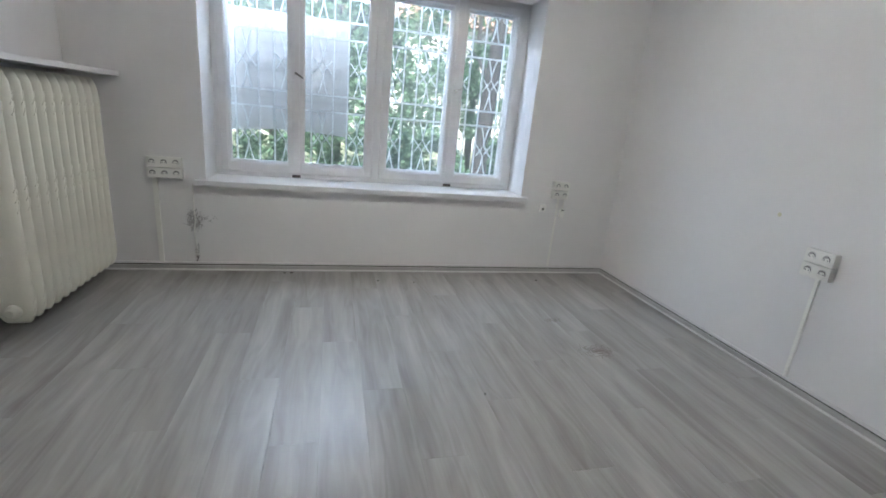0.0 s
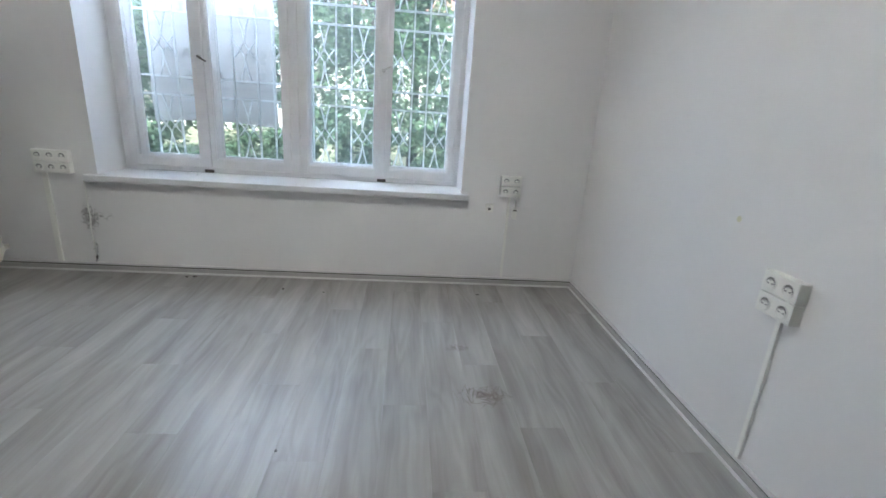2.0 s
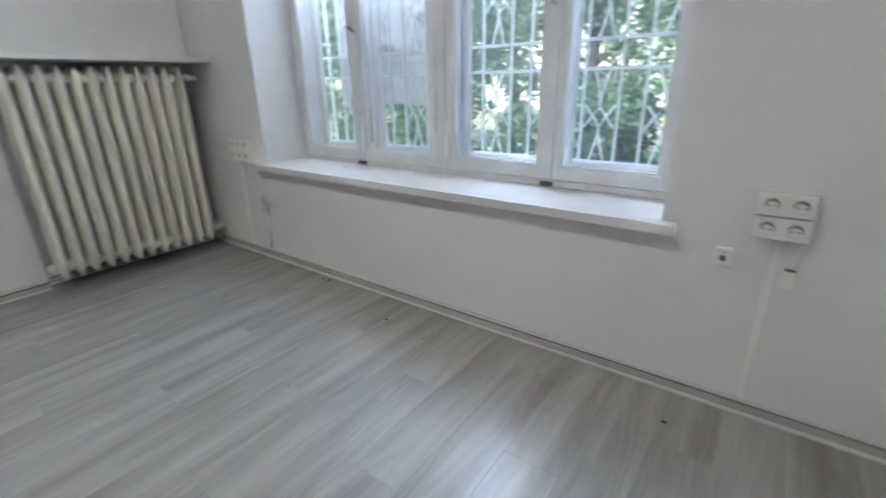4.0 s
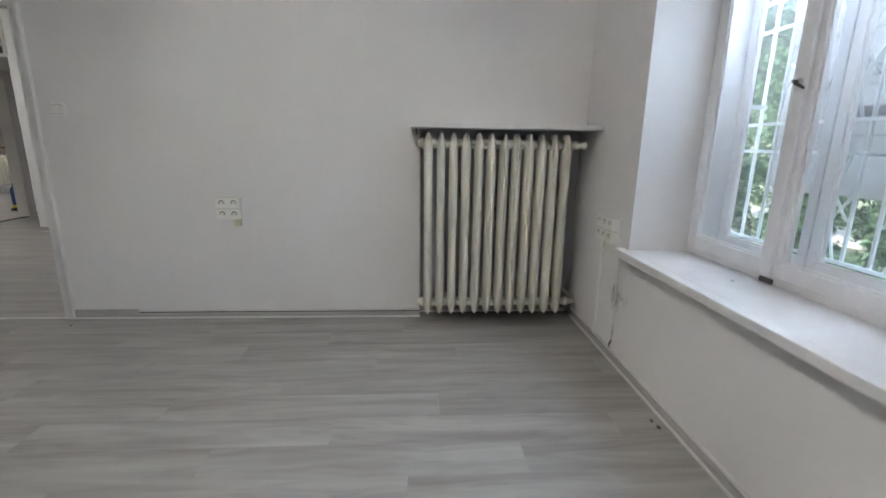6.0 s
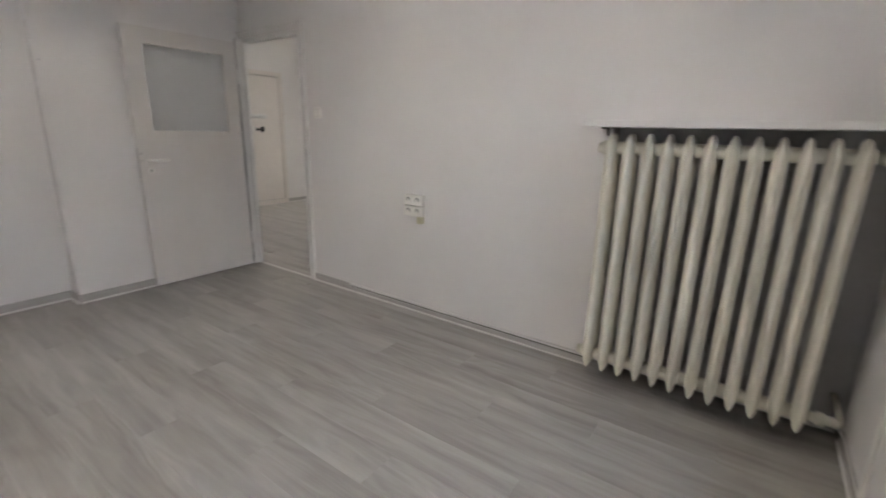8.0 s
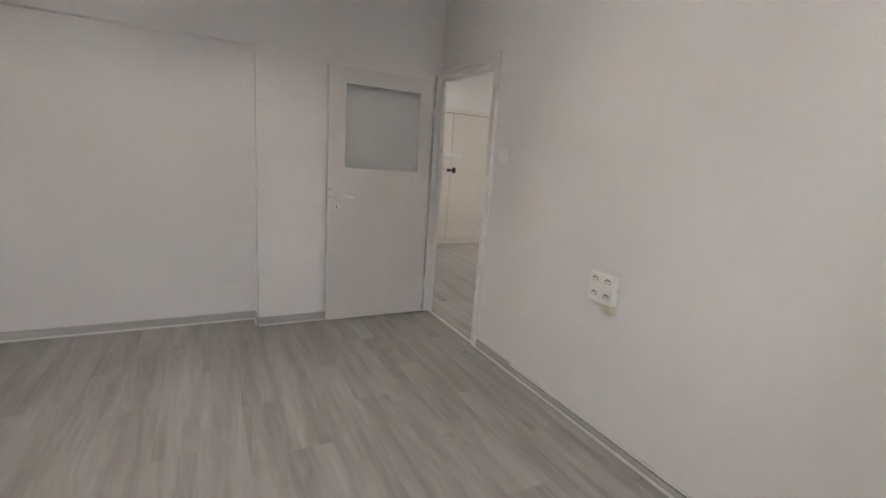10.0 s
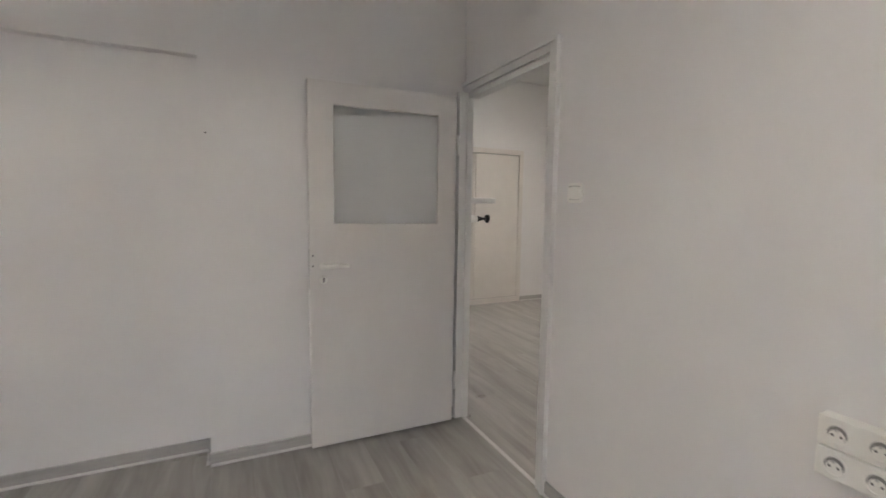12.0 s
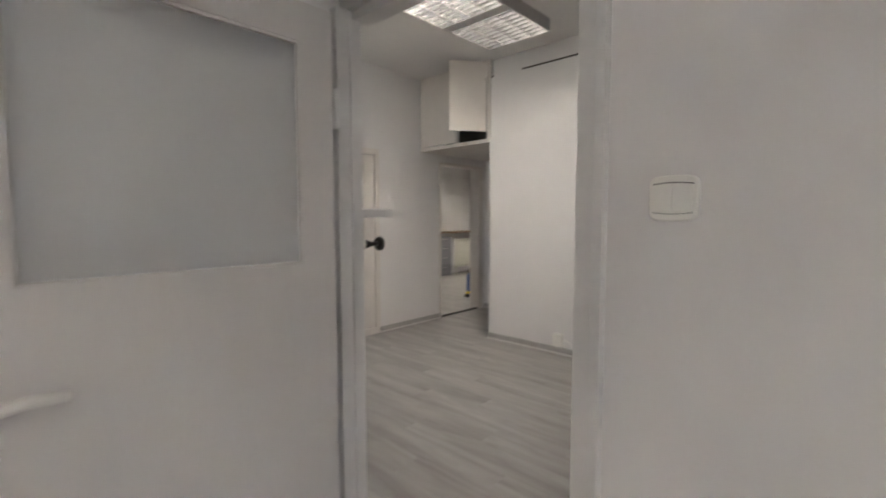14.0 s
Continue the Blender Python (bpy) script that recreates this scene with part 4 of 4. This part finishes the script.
part("leg", tube(bmesh.new(), [(-6.95, -10.09, 0), (-6.95, -10.09, 0.22)], 0.012, 8), M_RAD, r2, world=True)
part("leg", tube(bmesh.new(), [(-7.44, -10.09, 0), (-7.44, -10.09, 0.22)], 0.012, 8), M_RAD, r2, world=True)
cn = thing("cleaning_tool", (-5.05, -8.12, 0), "blue upright cleaning tool with a yellow and black foot", "cleaning tool")
part("foot", moved(lathe([(0.085, 0), (0.085, 0.03), (0.06, 0.05)], "z", 16), -5.05, -8.12, 0), M_BLACK, cn, world=True)
part("collar", moved(lathe([(0.058, 0.05), (0.055, 0.09), (0.045, 0.095)], "z", 16), -5.05, -8.12, 0), M_YELLOW, cn, world=True)
part("tank", moved(lathe([(0.044, 0.095), (0.05, 0.14), (0.05, 0.36), (0.03, 0.40), (0.012, 0.42)], "z", 16), -5.05, -8.12, 0), M_BLUE, cn, world=True)
part("grip", tube(bmesh.new(), [(-5.05, -8.12, 0.42), (-5.05, -8.12, 0.46), (-5.10, -8.12, 0.49)], 0.012, 8), M_DARKMETAL, cn, world=True)

# ---- outdoors ----
GND = -0.9
bm = bmesh.new()
vs = [bm.verts.new(p) for p in ((-400, 0.55, GND), (400, 0.55, GND), (400, 700, GND), (-400, 700, GND))]
bm.faces.new(vs)
solid("ground", bm, M_GROUND, "worn garden ground with patchy grass", "ground")
solid("pavement", boxes(((-30, 8.6, GND), (40, 11.2, GND + 0.08)), bevel=0.02), M_PAVE, "pale sunlit concrete pavement", "pavement")


def leaves(rnd, centre, size, count, leaf, lumps):
    """Many small pointed leaves in uneven clumps."""
    c, r = Vector(centre), Vector(size)
    seeds = []
    for k in range(lumps):
        v = Vector((rnd.gauss(0, 0.5), rnd.gauss(0, 0.5), rnd.gauss(0, 0.5)))
        seeds.append((Vector((c.x + r.x * v.x, c.y + r.y * v.y, c.z + r.z * v.z)), rnd.uniform(0.18, 0.42) * min(r)))
    verts, faces = [], []
    for k in range(count):
        s, rad_ = seeds[k % lumps]
        d = Vector((rnd.gauss(0, 1), rnd.gauss(0, 1), rnd.gauss(0, 0.8)))
        p = s + d.normalized() * rad_ * rnd.random() ** 0.4
        a = Vector((rnd.gauss(0, 1), rnd.gauss(0, 1), rnd.gauss(0, 0.6))).normalized()
        b = a.cross(Vector((rnd.gauss(0, 1), rnd.gauss(0, 1), rnd.gauss(0, 1)))).normalized()
        l = leaf * rnd.uniform(0.6, 1.3)
        i = len(verts)
        verts += [p - a * l, p + b * l * 0.55 + a * l * 0.1, p + a * l, p - b * l * 0.55 + a * l * 0.1]
        faces.append((i, i + 1, i + 2, i + 3))
    me = bpy.data.meshes.new("leaves")
    me.from_pydata([tuple(v) for v in verts], [], faces)
    return me


def tree(x, y, height, girth, crown, spread, count, seed, label, lean=(0, 0), leaf=0.075):
    rnd = random.Random(seed)
    ob = thing("tree", (x, y, GND), label, "tree", "garden trees")
    top = Vector((lean[0], lean[1], height))
    bm = bmesh.new()
    tube(bm, [(0, 0, -0.05), (lean[0] * 0.12, lean[1] * 0.12, height * 0.12), (lean[0] * 0.5, lean[1] * 0.5, height * 0.5), tuple(top)], [girth * 1.35, girth, girth * 0.8, girth * 0.35], 12)
    part("trunk", bm, M_BARK, ob)
    for k in range(6):
        a, u = k * 2.4 + rnd.random(), rnd.uniform(0.4, 0.85)
        p = top * u
        l = spread * rnd.uniform(0.5, 0.9)
        part("limb", tube(bmesh.new(), [tuple(p), (p.x + 0.5 * l * math.cos(a), p.y + 0.5 * l * math.sin(a), p.z + 0.35 * l), (p.x + l * math.cos(a), p.y + l * math.sin(a), p.z + 0.55 * l)], [girth * 0.35, girth * 0.22, girth * 0.08], 7), M_BARK, ob)
    me = leaves(rnd, (lean[0] * 0.8, lean[1] * 0.8, crown), (spread, spread, spread * 0.75), count, leaf, 46)
    me.materials.append(M_LEAF)
    cr = new("crown", me)
    cr.parent = ob


tree(4.43, 5.0, 6.5, 0.17, 6.5, 2.4, 6000, 11, "leafy garden tree with a dark leaning trunk", (0.38, 0.2))
tree(0.4, 7.5, 5.5, 0.12, 3.9, 2.6, 6000, 12, "leafy garden tree with a dense green crown")
tree(-3.2, 6.0, 5.0, 0.12, 3.6, 2.6, 5200, 13, "leafy garden tree with a dense green crown")
tree(8.6, 8.5, 6.5, 0.14, 4.2, 2.8, 5600, 14, "tall leafy garden tree with hanging branches")
tree(3.0, 12.5, 8.0, 0.16, 5.0, 3.6, 7500, 15, "tall leafy tree beyond the pavement", leaf=0.11)
tree(-7.0, 12.0, 7.5, 0.16, 4.2, 3.4, 9000, 16, "tall leafy tree beyond the pavement", leaf=0.11)
tree(1.8, 9.6, 6.0, 0.12, 3.3, 2.8, 3600, 18, "leafy garden tree with low hanging branches", leaf=0.085)
tree(5.9, 10.5, 6.0, 0.12, 3.3, 2.8, 4200, 19, "leafy garden tree with low hanging branches", leaf=0.085)
tree(-2.6, 10.0, 6.0, 0.12, 3.2, 2.9, 2800, 20, "leafy garden tree with low hanging branches", leaf=0.085)
tree(-6.0, 7.0, 7.0, 0.14, 4.3, 3.3, 10000, 21, "leafy garden tree with low hanging branches", leaf=0.085)
tree(-10.5, 9.0, 8.0, 0.16, 5.0, 3.6, 9000, 22, "tall leafy tree beside the pavement", leaf=0.10)
tree(12.5, 14.0, 7.5, 0.16, 4.2, 3.6, 9000, 17, "tall leafy tree beyond the pavement", leaf=0.11)
SHRUBS = [(-5.2 + 1.45 * k, 3.0 + 0.5 * ((k * 7) % 5) / 4, 1.0, 0.6, 0.72 + 0.12 * (k % 3), 0.05 + 0.12 * ((k * 3) % 4)) for k in range(10)]
SHRUBS += [(-7.0 + 2.1 * k, 6.2 + 0.4 * (k % 2), 1.3, 0.8, 1.0, 0.45 + 0.15 * (k % 3)) for k in range(11)]
for i, (x, y, sx, sy, sz, h) in enumerate(SHRUBS):
    rnd = random.Random(40 + i)
    ob = thing("shrub", (x, y, GND), "dense dark green garden shrub under the window", "shrub", "garden shrubs")
    part("stem", tube(bmesh.new(), [(0, 0, -0.02), (0.05, 0, 0.4), (0.02, 0.1, 0.9)], [0.03, 0.02, 0.01], 6), M_BARK, ob)
    me = leaves(rnd, (0, 0, h - GND), (sx, sy, sz), 4500, 0.045, 26)
    me.materials.append(M_LEAFDARK)
    cr = new("foliage", me)
    cr.parent = ob

house = thing("house", (6, 34, GND), "pale rendered house with a brown roof behind the trees", "house")
part("wall", boxes(((-16, 30, GND), (30, 40, 7.5))), M_FACADE, house, world=True)
bm = bmesh.new()
vs = [bm.verts.new(p) for p in ((-16.5, 29.5, 7.5), (30.5, 29.5, 7.5), (30.5, 40.5, 7.5), (-16.5, 40.5, 7.5), (-16.5, 35, 11.5), (30.5, 35, 11.5))]
for q in ((0, 1, 5, 4), (2, 3, 4, 5), (0, 4, 3), (1, 2, 5), (0, 3, 2, 1)):
    bm.faces.new([vs[k] for k in q])
part("roof", bm, M_ROOF, house, world=True)
for k in range(12):
    for z in (0.6, 3.7):
        x = -14.5 + 3.8 * k
        wdw = part("window", boxes(((x, 29.93, z), (x + 1.3, 30.0, z + 1.6))), M_SASH, house, world=True)
        part("pane", boxes(((x + 0.1, 29.90, z + 0.1), (x + 0.6, 29.925, z + 1.5)), ((x + 0.7, 29.90, z + 0.1), (x + 1.2, 29.925, z + 1.5))), M_DARKGLASS, wdw, world=True)

# ---- laminate planks, last ----
PW, PL, GAP = 0.193, 1.285, 0.0003


def laminate(name, x0, x1, y0, y1, seed, label):
    """A floor of separate planks that run along y, with staggered ends."""
    base = solid(name, boxes(((x0, y0, -0.2), (x1, y1, -0.009))), M_SUBFLOOR, label, "floor")
    rnd = random.Random(seed)
    shared = {}

    def plank_mesh(w, l):
        key = (round(w, 3), round(l, 3))
        if key not in shared:
            bm = bmesh.new()
            a, b = w / 2 - GAP, l / 2 - GAP
            top = [bm.verts.new((sx * (a - 0.0004), sy * (b - 0.0004), 0)) for sx, sy in ((-1, -1), (1, -1), (1, 1), (-1, 1))]
            low = [bm.verts.new((sx * a, sy * b, -0.0003)) for sx, sy in ((-1, -1), (1, -1), (1, 1), (-1, 1))]
            foot = [bm.verts.new((sx * a, sy * b, -0.0085)) for sx, sy in ((-1, -1), (1, -1), (1, 1), (-1, 1))]
            bm.faces.new(top)
            for p, q in ((top, low), (low, foot)):
                for k in range(4):
                    bm.faces.new((p[k], q[k], q[(k + 1) % 4], p[(k + 1) % 4]))
            bmesh.ops.recalc_face_normals(bm, faces=bm.faces)
            me = bpy.data.meshes.new("plank")
            bm.to_mesh(me)
            bm.free()
            me.materials.append(M_PLANK)
            shared[key] = me
        return shared[key]

    x, row = x0, 0
    while x < x1 - 0.01:
        w = min(PW, x1 - x)
        y = y0 - round(((row * 0.37) % 1) * PL, 2)
        while y < y1 - 0.01:
            a, b = max(y, y0), min(y + PL, y1)
            if b - a > 0.03:
                ob = new("plank", plank_mesh(w, b - a))
                ob.location = (x + w / 2, (a + b) / 2, 0)
                ob.parent = base
            y += PL
        x += w
        row += 1


laminate("floor", -0.10, W, RECESS, 0, 21, "grey oak-look laminate floor with visible plank joints")
laminate("floor_hall", -4.50, -0.10, HS - 0.16, -2.6, 22, "grey oak-look laminate hall floor")
laminate("floor_far", -8.4, -2.9, -10.5, HS - 0.16, 23, "grey laminate floor of the further room")
